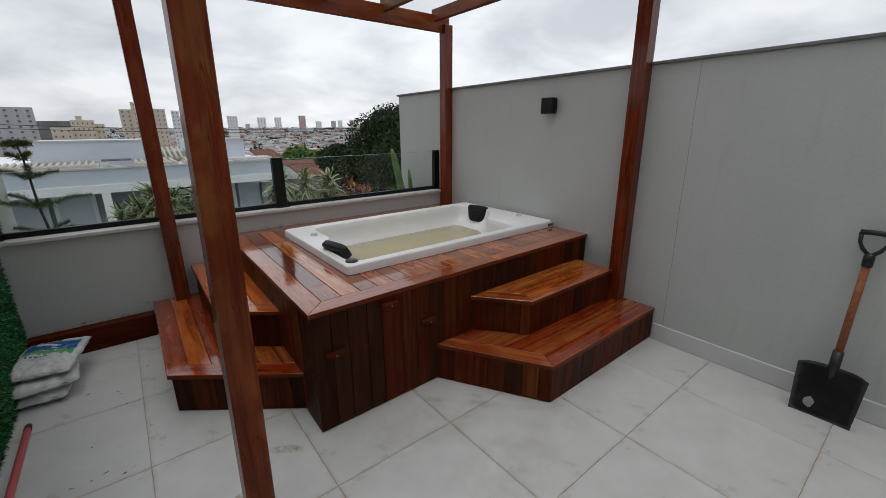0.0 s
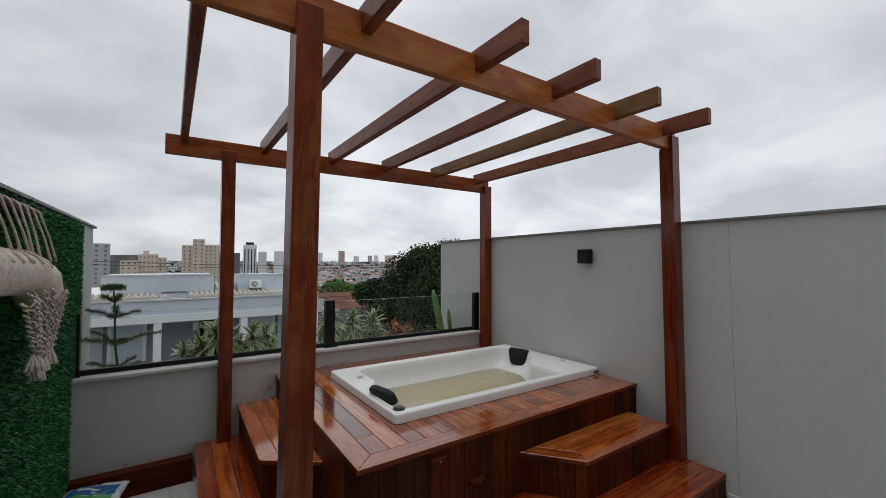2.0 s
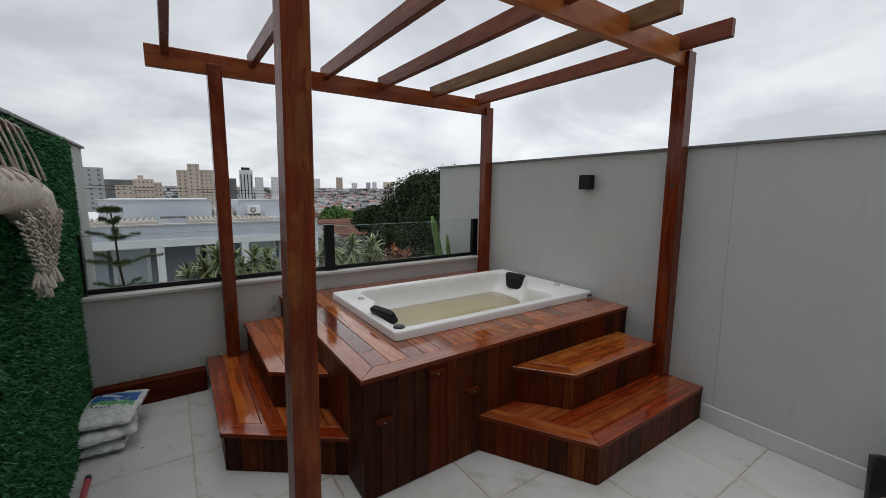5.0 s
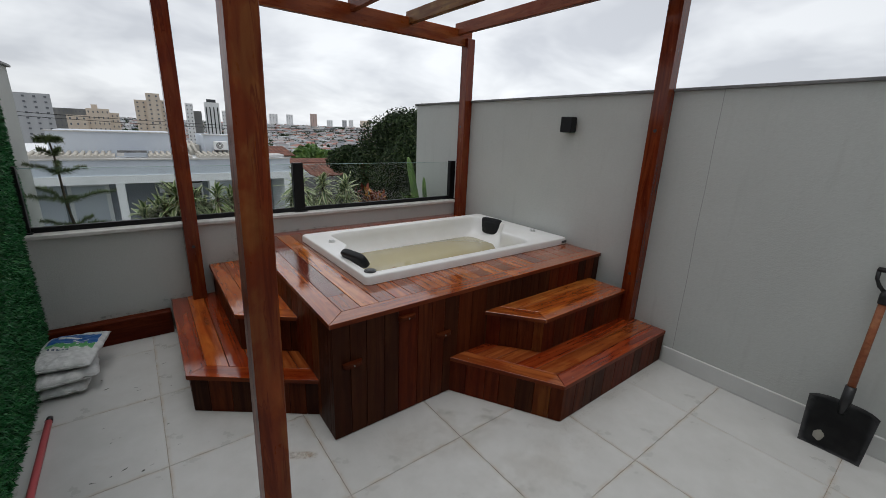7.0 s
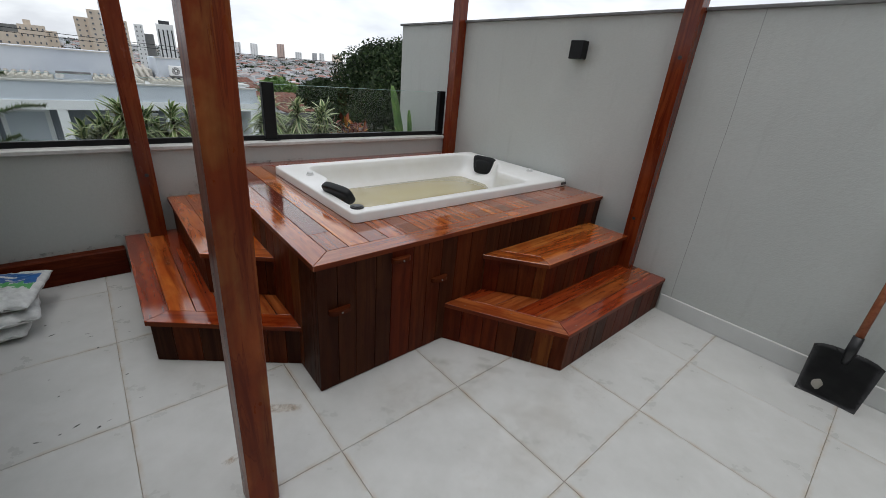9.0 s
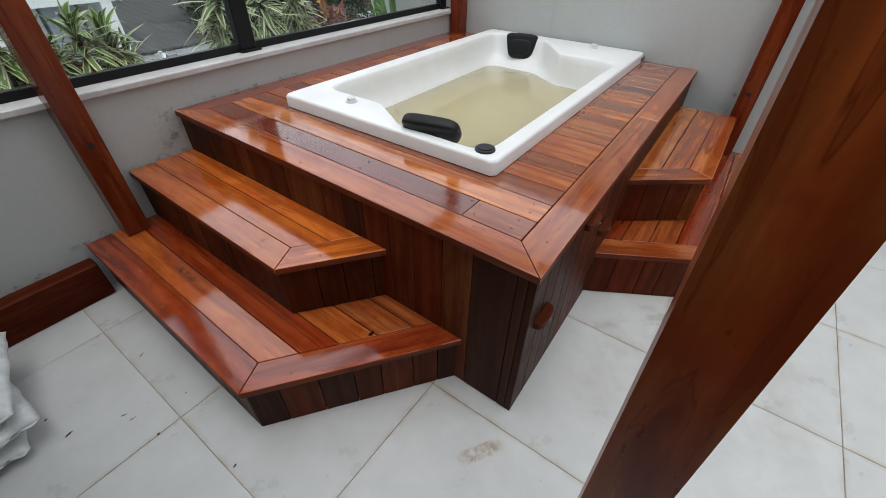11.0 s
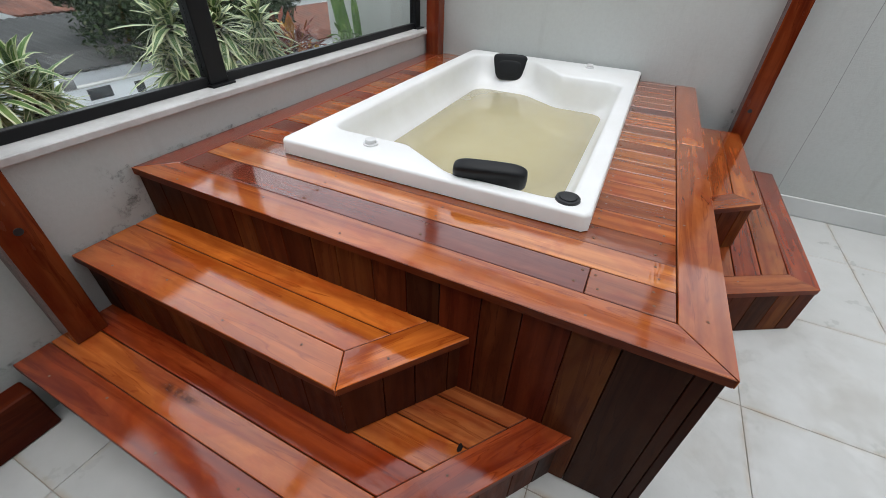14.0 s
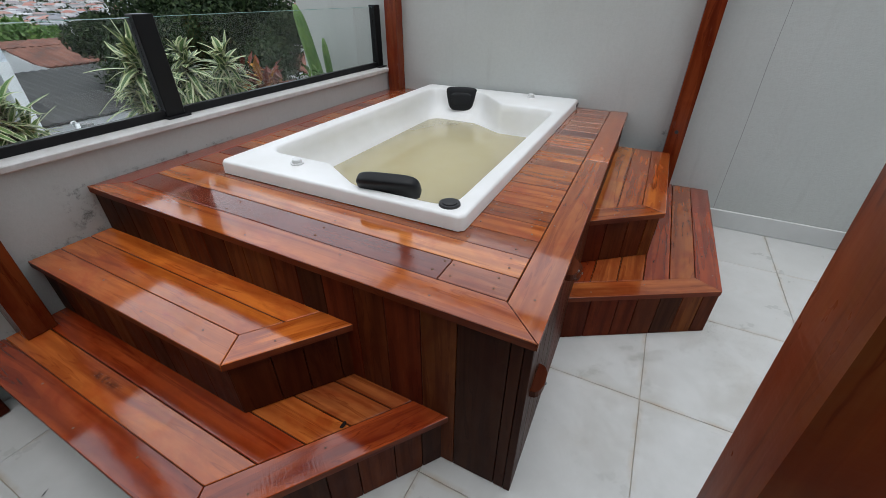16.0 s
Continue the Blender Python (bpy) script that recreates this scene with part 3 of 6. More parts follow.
inside = clip(clip(clip(outline, A0[0] + FN.x * (BW + 0.003), A0[1] + FN.y * (BW + 0.003), FN.x, FN.y), A0[0] + LN.x * (BW + 0.003), A0[1] + LN.y * (BW + 0.003), LN.x, LN.y), 0, YB - BW - 0.003, 0, -1)
FRONT = (brown, amber, brown, amber, brown, amber, amber, brown, gold, brown, gold, brown, amber, gold, maroon, amber, brown, amber)
REAR = (amber, brown, gold, amber, maroon, gold, amber, gold, brown, ruby, amber, gold, brown, amber, maroon, amber, gold, brown)
x, k = left_x(0) + BW + 0.003, 0
while x < WALL_X - 0.03:
    x1 = min(x + 0.0985, WALL_X - 0.004)
    if k == 1:
        x1 += 0.003
    # the first boards follow the side; further in they stand square
    p = [q for q in inside]
    p = clip(clip(p, x if k else x - 0.05, 0, LN.x if k < 3 else 1, LN.y if k < 3 else 0), x1, 0, -LN.x if k < 2 else -1, -LN.y if k < 2 else 0)
    spans = [(-1, 9)] if k < 3 else [(-1, 0.365), (1.355, 9)]
    if k == 0:
        spans = [(-1, 0.283), (0.285, 9)]
    for i, (y0, y1) in enumerate(spans):
        tone = (brown, plum)[i] if k == 0 else (gold, brown)[k - 1] if k < 3 else (FRONT, REAR)[i][k % 18]
        board("deck_board", clip(clip(p, 0, y0, 0, 1), 0, y1, 0, -1), left_angle if k < 3 else 90, DECK_Z - T - deck_rng.random() * 0.0012, DECK_Z - deck_rng.random() * 0.0012, tone, deck)
    x, k = x1 + 0.0035, k + 1
# dark frame under the boards
bm = bmesh.new()
box(bm, 0.05, 0.34, 0.06, 1.70, 0.0, DECK_Z - T - 0.004)
box(bm, 0.34, 2.16, 0.06, 0.33, 0.0, DECK_Z - T - 0.004)
box(bm, 0.34, 2.16, 1.385, 1.70, 0.0, DECK_Z - T - 0.004)
part("frame", bm, clad_red, deck).matrix_world = Matrix()


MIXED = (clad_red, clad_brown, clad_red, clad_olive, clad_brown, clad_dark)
# darker palette for the front face: its shade is put into the board colours
SHADED_FRONT = (clad_dark, clad_brown, clad_dark, clad_red, clad_dark, clad_brown)


def cladding(parent, a, b, z0, z1, seed, mean=0.104, tail=(), tones=MIXED):
    """Upright boards from a to b; the outer face lies to the right of that way."""
    rng = random.Random(seed)
    d = Vector((b[0] - a[0], b[1] - a[1]))
    length = d.length
    d.normalize()
    s, row, run = 0.0, [], length - sum(w for w, _ in tail)
    while s < run - 0.005:
        w = min(mean * rng.uniform(0.78, 1.18), run - s)
        if run - s - w < 0.03:
            w = run - s
        row.append((w, rng.choice(tones)))
        s += w
    s = 0.0
    for w, tone in row + list(tail):
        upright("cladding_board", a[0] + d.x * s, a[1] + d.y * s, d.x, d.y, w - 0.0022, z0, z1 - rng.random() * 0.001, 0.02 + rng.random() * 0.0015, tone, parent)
        s += w


cladding(deck, (0.003, front_y(0.003) + 0.008), (WALL_X - 0.004, 0.019), 0.004, DECK_Z - T, 3, tones=SHADED_FRONT)
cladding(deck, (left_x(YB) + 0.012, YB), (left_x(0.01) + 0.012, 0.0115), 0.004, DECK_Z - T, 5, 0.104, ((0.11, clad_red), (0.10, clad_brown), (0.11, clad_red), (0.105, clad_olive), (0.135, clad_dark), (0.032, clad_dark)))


def handle(x, z, parent):
    """A D-shaped wooden pull, upright against the front boards."""
    bm = bmesh.new()
    n, w, r = 10, 0.05, 0.03
    for zz0, zz1 in ((-0.011, 0.011),):
        outer = [(w * math.cos(math.pi * i / n), -r * math.sin(math.pi * i / n) ** 0.6) for i in range(n + 1)]
        lo = [bm.verts.new((px, py, zz0)) for px, py in outer]
        hi = [bm.verts.new((px, py, zz1)) for px, py in outer]
        for i in range(n):
            bm.faces.new((lo[i], hi[i], hi[i + 1], lo[i + 1]))
        bm.faces.new(lo)
        bm.faces.new(hi[::-1])
        bm.faces.new((lo[0], lo[-1], hi[-1], hi[0]))
    bmesh.ops.recalc_face_normals(bm, faces=bm.faces)
    ob = part("door_pull", bm, clad_brown, parent, "small rounded wooden pull")
    ob.matrix_world = pose(x, front_y(x) + 0.0085, z, 0, 0, front_angle)
    bs = bmesh.new()
    cylinder(bs, (0, -0.0335, 0), (0, -0.030, 0), 0.004, n=8)
    part("screw", bs, grey_metal, ob)


for hx, hz in ((0.099, 0.406), (0.407, 0.571), (0.652, 0.402)):
    handle(hx, hz, deck)


screw_me = bpy.data.meshes.new("screw")
bs = bmesh.new()
cylinder(bs, (0, 0, -0.004), (0, 0, 0.0006), 0.0035, n=10)
bs.to_mesh(screw_me)
bs.free()
screw_me.materials.append(screw_mat)


def screw(x, y, z, parent):
    ob = new("screw", screw_me)
    ob.parent = parent
    ob.matrix_world = pose(x, y, z)


rng = random.Random(21)
for k in range(6):
    screw(0.15 + 0.36 * k + rng.uniform(-0.03, 0.03), 0.03 + 0.045 * (k % 2), DECK_Z, deck)
for k in range(5):
    screw(0.03 + 0.045 * (k % 2), 0.25 + 0.33 * k + rng.uniform(-0.03, 0.03), DECK_Z, deck)
for bx in (0.156, 0.258):
    for sy in (0.135, 0.262, 0.308, 0.72, 1.12, 1.55):
        for o in (-0.026, 0.026):
            if bx < 0.2 or sy not in (0.262, 0.308):
                screw(bx + o + rng.uniform(-0.006, 0.006), sy + rng.uniform(-0.008, 0.008), DECK_Z, deck)
for k in range(17):
    for sy in (0.135, 0.30):
        for o in (-0.026, 0.026):
            screw(0.362 + 0.102 * k + o + rng.uniform(-0.006, 0.006), sy + rng.uniform(-0.01, 0.01), DECK_Z, deck)


def step(name, label, poly, exposed, z_top, z_bot, strip, seed, top=None, lip=0.018):
    """A stair tread box: outline poly, counterclockwise; exposed: indexes of its free edges, which get a mitred border and cladding;
    strip: the edge to which the inner boards run parallel."""
    cx, cy = sum(p[0] for p in poly) / len(poly), sum(p[1] for p in poly) / len(poly)
    st = thing(name, label, "step", (cx, cy, 0), group="steps up to the tub")
    n = len(poly)
    edges, inners = top
    info = {}
    for i in range(n):
        a, b = poly[i], poly[(i + 1) % n]
        d = Vector((b[0] - a[0], b[1] - a[1]))
        d.normalize()
        info[i] = (a, d, Vector((-d.y, d.x)))
    bw = 0.098
    inner = list(poly)
    for i in exposed:
        a, d, nn = info[i]
        inner = clip(inner, a[0] + nn.x * (bw + 0.002), a[1] + nn.y * (bw + 0.002), nn.x, nn.y)
    for i in exposed:
        a, d, nn = info[i]
        p = clip(poly, a[0] + nn.x * bw, a[1] + nn.y * bw, -nn.x, -nn.y)
        for j in exposed:
            if j == i:
                continue
            c = poly[i] if (j + 1) % n == i else poly[j]
            other = info[j]
            # the mitre: nearer to this edge than to the other
            bis = (other[2] - nn).normalized()
            p = clip(p, c[0] + bis.x * 0.0008, c[1] + bis.y * 0.0008, bis.x, bis.y)
        board("border_board", p, math.degrees(math.atan2(d.y, d.x)), z_top - T, z_top, edges[exposed.index(i)], st)
    a, d, nn = info[strip]
    s, rng, nth = bw + 0.002, random.Random(seed), 0
    while True:
        p = clip(inner, a[0] + nn.x * s, a[1] + nn.y * s, nn.x, nn.y)
        if len(p) < 3:
            break
        p = clip(p, a[0] + nn.x * (s + 0.0985), a[1] + nn.y * (s + 0.0985), -nn.x, -nn.y)
        board("tread_board", p, math.degrees(math.atan2(d.y, d.x)), z_top - T, z_top - rng.random() * 0.001, inners[min(nth, len(inners) - 1)], st)
        s, nth = s + 0.1015, nth + 1
    for i in exposed:
        a, d, nn = info[i]
        b = poly[(i + 1) % n]
        ln = (Vector(b) - Vector(a)).length
        for k in range(int(ln / 0.24)):
            w = 0.13 + 0.24 * k + rng.uniform(-0.03, 0.03)
            o = 0.03 + 0.035 * (k % 2)
            if w < ln - 0.08:
                screw(a[0] + d.x * w + nn.x * o, a[1] + d.y * w + nn.y * o, z_top, st)
    shrunk = list(poly)
    for i in exposed:
        a, d, nn = info[i]
        shrunk = clip(shrunk, a[0] + nn.x * 0.042, a[1] + nn.y * 0.042, nn.x, nn.y)
    part("carcass", prism([(px - cx, py - cy) for px, py in shrunk], z_bot + 0.002, z_top - T - 0.002, 0), clad_red, st)
    pts = list(poly)
    for i in exposed:
        a, d, nn = info[i]
        pts = clip(pts, a[0] + nn.x * lip, a[1] + nn.y * lip, nn.x, nn.y)
    for i in exposed:
        a, d, nn = info[i]
        on = [Vector(p) for p in pts if abs((p[0] - a[0]) * nn.x + (p[1] - a[1]) * nn.y - lip) < 1e-5]
        on.sort(key=lambda q: q.dot(d))
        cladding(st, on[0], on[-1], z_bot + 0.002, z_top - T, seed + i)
    return st


Z1, Z2 = 0.228, 0.456
L1 = [(0.024, YB), (-0.522, YB), (-0.544, 0.610), (0.024, 0.186)]
L2 = [(0.024, YB), (-0.255, YB), (-0.270, 0.724), (0.024, 0.503)]
R1 = [(0.705, 0.018), (1.048, -0.563), (WALL_X - 0.004, -0.558), (WALL_X - 0.004, 0.018)]
R2 = [(0.963, 0.018), (1.202, -0.282), (2.079, -0.280), (2.079, 0.018)]
low_step = step("tub_step", "low red-brown varnished wooden step with a slanted end, on the tiles", L1, (1, 2), Z1, 0.0, 1, 11, ((flame, flame), (amber, ruby, amber, brown, brown)))
step("tub_step", "narrow upper red-brown varnished step standing on the wider step", L2, (1, 2), Z2, Z1, 1, 17, ((amber, orange), (orange, orange)))
step("tub_step", "low wide varnished wooden step with a slanted end by the wall", R1, (0, 1), Z1, 0.0, 1, 23, ((brown, ruby), (brown, ruby, brown, brown, ruby)), 0.004)
step("tub_step", "upper varnished wooden step standing on the wide step beside the post", R2, (0, 1), Z2, Z1, 1, 29, ((amber, amber), (amber, gold, amber)))


# ---- dirt and marks ----
def patch(name, mat, parent, corner, u, v):
    """A thin ragged film of dirt lying on a surface: corner, and its two sides."""
    bm = bmesh.new()
    uv = bm.loops.layers.uv.new("UVMap")
    c, u, v = Vector(corner), Vector(u), Vector(v)
    f = bm.faces.new([bm.verts.new(p) for p in (c, c + u, c + u + v, c + v)])
    for lp, q in zip(f.loops, ((0, 0), (1, 0), (1, 1), (0, 1))):
        lp[uv].uv = q
    return part(name, bm, mat, parent)


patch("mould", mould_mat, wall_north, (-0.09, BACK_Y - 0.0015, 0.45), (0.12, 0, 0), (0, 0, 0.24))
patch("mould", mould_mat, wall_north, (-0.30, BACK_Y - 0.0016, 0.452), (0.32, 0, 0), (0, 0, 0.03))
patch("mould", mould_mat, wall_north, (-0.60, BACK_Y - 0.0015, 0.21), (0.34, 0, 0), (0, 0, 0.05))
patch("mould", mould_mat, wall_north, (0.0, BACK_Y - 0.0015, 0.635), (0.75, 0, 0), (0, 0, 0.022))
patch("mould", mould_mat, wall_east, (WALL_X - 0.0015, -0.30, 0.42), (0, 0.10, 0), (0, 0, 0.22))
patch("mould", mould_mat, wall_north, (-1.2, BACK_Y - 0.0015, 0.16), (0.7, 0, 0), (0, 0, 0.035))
patch("mud_smear", mud_mat, floor, (-0.25, 0.02, 0.0015), (0.14, -0.09, 0), (0.025, 0.045, 0))
patch("mud_smear", mud_mat, floor, (-0.43, -0.16, 0.0015), (0.10, 0.02, 0), (-0.01, 0.03, 0))
patch("mud_smear", dust_mat, floor, (-0.75, -0.42, 0.0015), (0.16, -0.12, 0), (0.06, 0.10, 0))
rng = random.Random(77)
for k in range(16):
    sx, sy, sl = rng.uniform(-0.95, -0.58), rng.uniform(0.25, 1.25), rng.uniform(0.008, 0.028)
    patch("speck", speck_mat, floor, (sx, sy, 0.0016), (sl, sl * rng.uniform(-0.5, 0.5), 0), (rng.uniform(-0.004, 0.004), rng.uniform(0.005, 0.012), 0))
patch("mud_smear", dust_mat, floor, (0.05, -0.35, 0.0015), (0.75, -0.2, 0), (0.1, 0.33, 0))
patch("mud_smear", dust_mat, floor, (0.3, -1.0, 0.0015), (0.9, 0.2, 0), (-0.1, 0.4, 0))
patch("mud_smear", dust_mat, floor, (0.50, -0.10, 0.0016), (0.45, -0.5, 0), (0.04, 0.05, 0))
patch("mud_smear", dust_mat, floor, (1.0, -0.62, 0.0016), (1.15, 0, 0), (0, 0.06, 0))
bm = bmesh.new()
vs = [bm.verts.new((-0.152 + (0.012 + 0.002 * math.sin(3 * t)) * math.cos(t), 0.455 + (0.008 + 0.002 * math.cos(2 * t)) * math.sin(t), Z1 + 0.001)) for t in (2 * math.pi * i / 14 for i in range(14))]
bm.faces.new(vs)
patch("knot_figure", knot_stain, low_step, (-0.382, 1.14, Z1 + 0.0012), (0.030, 0, 0), (0.0, 0.17, 0)).matrix_world = Matrix()
part("knot_hole", bm, knot_mat, low_step, "dark knot hole").matrix_world = Matrix()

# ---- the tub ----
TX0, TX1, TY0, TY1 = 0.343, 2.164, 0.319, 1.404
TCX, TCY, RIM = (TX0 + TX1) / 2, (TY0 + TY1) / 2, 0.694


def rounded(points, radii, per=6):
    """An outline with its corners rounded."""
    out = []
    n = len(points)
    for i in range(n):
        p, a, b = Vector(points[i]), Vector(points[i - 1]), Vector(points[(i + 1) % n])
        u, v = (a - p).normalized(), (b - p).normalized()
        r = radii[i] if isinstance(radii, (list, tuple)) else radii
        ang = u.angle(v)
        t = min(r / math.tan(ang / 2), (a - p).length * 0.49, (b - p).length * 0.49)
        s, e = p + u * t, p + v * t
        for k in range(per + 1):
            w = k / per
            out.append((s * (1 - w) + p * w) * (1 - w) + (p * (1 - w) + e * w) * w)
    return out


def polar(outline, n):
    """The outline's points in n even directions from the tub's middle."""
    res = []
    for i in range(n):
        t = 2 * math.pi * i / n
        d = Vector((math.cos(t), math.sin(t)))
        best = None
        for a, b in zip(outline, outline[1:] + outline[:1]):
            e = b - a
            den = d.x * e.y - d.y * e.x
            if abs(den) < 1e-9:
                continue
            s = (a.x * e.y - a.y * e.x) / den
            u = (a.x * d.y - a.y * d.x) / den
            if s > 0 and -1e-6 <= u <= 1 + 1e-6:
                best = s if best is None else max(best, s)
        res.append(d * best)
    return res


HX, HY = (TX1 - TX0) / 2, (TY1 - TY0) / 2
NRING = 288


def rect(dx, dy, r):
    return polar(rounded([(-dx, -dy), (dx, -dy), (dx, dy), (-dx, dy)], r), NRING)


def basin(kb, ka=None, ky=None, r=0.09):
    """The Z-shaped opening: drawn in by kb at its long ends, ka at its ledges and ky at its sides."""
    ka = kb if ka is None else ka
    ky = kb if ky is None else ky
    near, near_ledge, far_ledge, far = -0.8515 + kb, -0.7235 + ka, 0.5515 - ka, 0.8115 - kb
    y0, y1 = -0.4715 + ky, 0.4635 - ky
    pts = [(near, y0), (far_ledge, y0), (far_ledge, -0.14), (far, 0.08), (far, y1), (near_ledge, y1), (near_ledge, 0.125), (near, -0.09)]
    return polar(rounded(pts, [r, r, 0.09, 0.11, r, r, 0.06, 0.10]), NRING)


tub = thing("spa_tub", "white acrylic two-person spa tub half full of murky water", "bathtub", (TCX, TCY, 0.642))
bm = bmesh.new()
levels = [(rect(HX, HY, 0.012), 0.0), (rect(HX - 0.001, HY - 0.001, 0.012), 0.041), (rect(HX - 0.002, HY - 0.002, 0.012), 0.045), (rect(HX - 0.0045, HY - 0.0045, 0.014), 0.0495), (rect(HX - 0.009, HY - 0.009, 0.016), 0.0518), (rect(HX - 0.014, HY - 0.014, 0.02), 0.052),
          (basin(-0.016), 0.052), (basin(-0.006), 0.049), (basin(0.0), 0.042), (basin(0.008, 0.002, 0.004), 0.0), (basin(0.020, 0.005, 0.012), -0.045), (basin(0.045, 0.010, 0.028), -0.085), (basin(0.085, 0.015, 0.044), -0.11),
          (basin(0.135, 0.02, 0.058), -0.125), (basin(0.19, 0.06, 0.085), -0.2), (basin(0.26, 0.12, 0.12), -0.30), (basin(0.36, 0.22, 0.2), -0.36)]
rings = [[bm.verts.new((p.x, p.y, z)) for p in ring] for ring, z in levels]
for a, b in zip(rings, rings[1:]):
    for i in range(NRING):
        j = (i + 1) % NRING
        bm.faces.new((a[i], a[j], b[j], b[i])).smooth = True
bm.faces.new(rings[-1])
bmesh.ops.recalc_face_normals(bm, faces=bm.faces)
shell = part("shell", bm, acrylic, tub)
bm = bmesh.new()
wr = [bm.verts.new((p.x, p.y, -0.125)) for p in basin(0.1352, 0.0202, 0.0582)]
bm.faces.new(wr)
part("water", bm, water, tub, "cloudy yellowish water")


def lump(bm, sx, sy, sz, m, power=0.55, nu=18, nv=10, mat=0):
    """A cushion: a rounded block."""
    def sp(v):
        return math.copysign(abs(v) ** power, v)
    rows = []
    for i in range(nv + 1):
        ph = -math.pi / 2 + math.pi * i / nv
        rows.append([bm.verts.new(m @ Vector((sx * sp(math.cos(ph)) * sp(math.cos(2 * math.pi * j / nu)), sy * sp(math.cos(ph)) * sp(math.sin(2 * math.pi * j / nu)), sz * sp(math.sin(ph))))) for j in range(nu)])
    for a, b in zip(rows, rows[1:]):
        for j in range(nu):
            try:
                f = bm.faces.new((a[j], a[(j + 1) % nu], b[(j + 1) % nu], b[j]))
                f.smooth, f.material_index = True, mat
            except ValueError:
                pass
    bmesh.ops.remove_doubles(bm, verts=bm.verts, dist=1e-5)


def headrest(wide, tall, thick, flare, power, at):
    """A moulded cushion with a raised pad; flare widens its top."""
    bm = bmesh.new()
    lump(bm, thick, wide, tall, Matrix.Identity(4), power, 28, 16)
    lump(bm, 0.012, wide * 0.72, tall * 0.62, Matrix.Translation((thick * 0.72, 0, -0.006)), 0.55, 24, 12)
    for vtx in bm.verts:
        vtx.co.y *= 1 + flare * vtx.co.z / tall
    part("headrest", bm, foam, tub, "black padded headrest").matrix_world = at


headrest(0.114, 0.052, 0.027, 0.0, 0.48, pose(0.426, 0.640, 0.702, 0, -32, 13))
headrest(0.098, 0.078, 0.026, 0.20, 0.42, pose(2.048, 1.098, 0.638, 0, -12, 194))
bm = bmesh.new()
cylinder(bm, (0, 0, 0), (0, 0, 0.008), 0.036, 0.034, 24)
cylinder(bm, (0, 0, 0.008), (0, 0, 0.011), 0.026, 0.024, 24)
part("control_knob", bm, rubber, tub, "round black air control").matrix_world = pose(0.407, 0.396, RIM)
for jx, jy in ((0.459, 1.094), (2.07, 0.61)):
    bm = bmesh.new()
    cylinder(bm, (0, 0, 0), (0, 0, 0.006), 0.026, 0.026, 20)
    cylinder(bm, (0, 0, 0.006), (0, 0, 0.02), 0.02, 0.018, 20)
    part("air_valve", bm, valve_mat, tub, "small chrome air valve").matrix_world = pose(jx, jy, RIM)
# jets just under the water line
for jx, jy, turn in ((0.93, 1.252, 90), (1.56, 1.252, 90), (1.905, 1.12, 0), (1.862, 0.93, -25), (1.785, 0.55, 0)):
    bm = bmesh.new()
    cylinder(bm, (0.004, 0, 0), (-0.010, 0, 0), 0.021, 0.018, 18)
    part("jet", bm, valve_mat, tub, "round water jet").matrix_world = pose(jx, jy, 0.494, 0, 30, turn)
part("maker_plate", boxed(0.845, 0.90, -HY - 0.0045, -HY + 0.002, 0.012, 0.03, 0), grey_metal, tub)
fallen = thing("fallen_leaf", "small curled brown leaf floating on the tub water", "leaf", (0.80, 0.80, 0.5185))
bm = bmesh.new()
vs = [bm.verts.new(c) for c in ((-0.03, 0, 0.004), (-0.005, 0.008, 0.0), (0.03, 0, 0.010), (-0.005, -0.008, 0.002))]
bm.faces.new(vs)
bmesh.ops.solidify(bm, geom=bm.faces, thickness=0.001)
part("blade", bm, leaf_red, fallen).rotation_euler = (0, 0, radians(50))

# ---- the pergola ----
pergola = thing("pergola", "open red-brown timber pergola with four posts over the tub", "pergola", (0.85, 0.65, 0))


def timber(name, p0, p1, w, h, mat=None, bevel=0.004, roll=0.0, label="", notch=0.0):
    """A straight timber from p0 to p1 (ends' middles); w across, h high; the grain runs along it."""
    a, b = Vector(p0), Vector(p1)
    x = (b - a).normalized()
    up = Vector((0, 0, 1)) if abs(x.z) < 0.9 else Vector((0, 1, 0))
    y = up.cross(x).normalized()
    z = x.cross(y)
    bm = bmesh.new()
    box(bm, 0, (b - a).length, -w / 2, w / 2, -h / 2, h / 2, bevel)
    ob = part(name, bm, mat or wood_post, pergola, label)
    ob.matrix_world = Matrix(((x.x, y.x, z.x, a.x), (x.y, y.y, z.y, a.y), (x.z, y.z, z.z, a.z), (0, 0, 0, 1)))
    return ob


# foot, foot's height, shoulder under the beam, top, and the thickness of the tongue in front of the beam
POSTS = [(-0.361, -0.336, 0.0, 2.335, 2.412, 0.029), (2.139, -0.288, Z1, 2.312, 2.392, 0.029), (-0.346, 1.694, Z1, 2.283, 2.345, 0.045), (2.139, 1.684, DECK_Z, 2.283, 2.345, 0.045)]
S = 0.045
LEANS = [(0.0215, 0.033), (0.0, 0.012), (0.0, 0.0), (0.0, 0.0)]
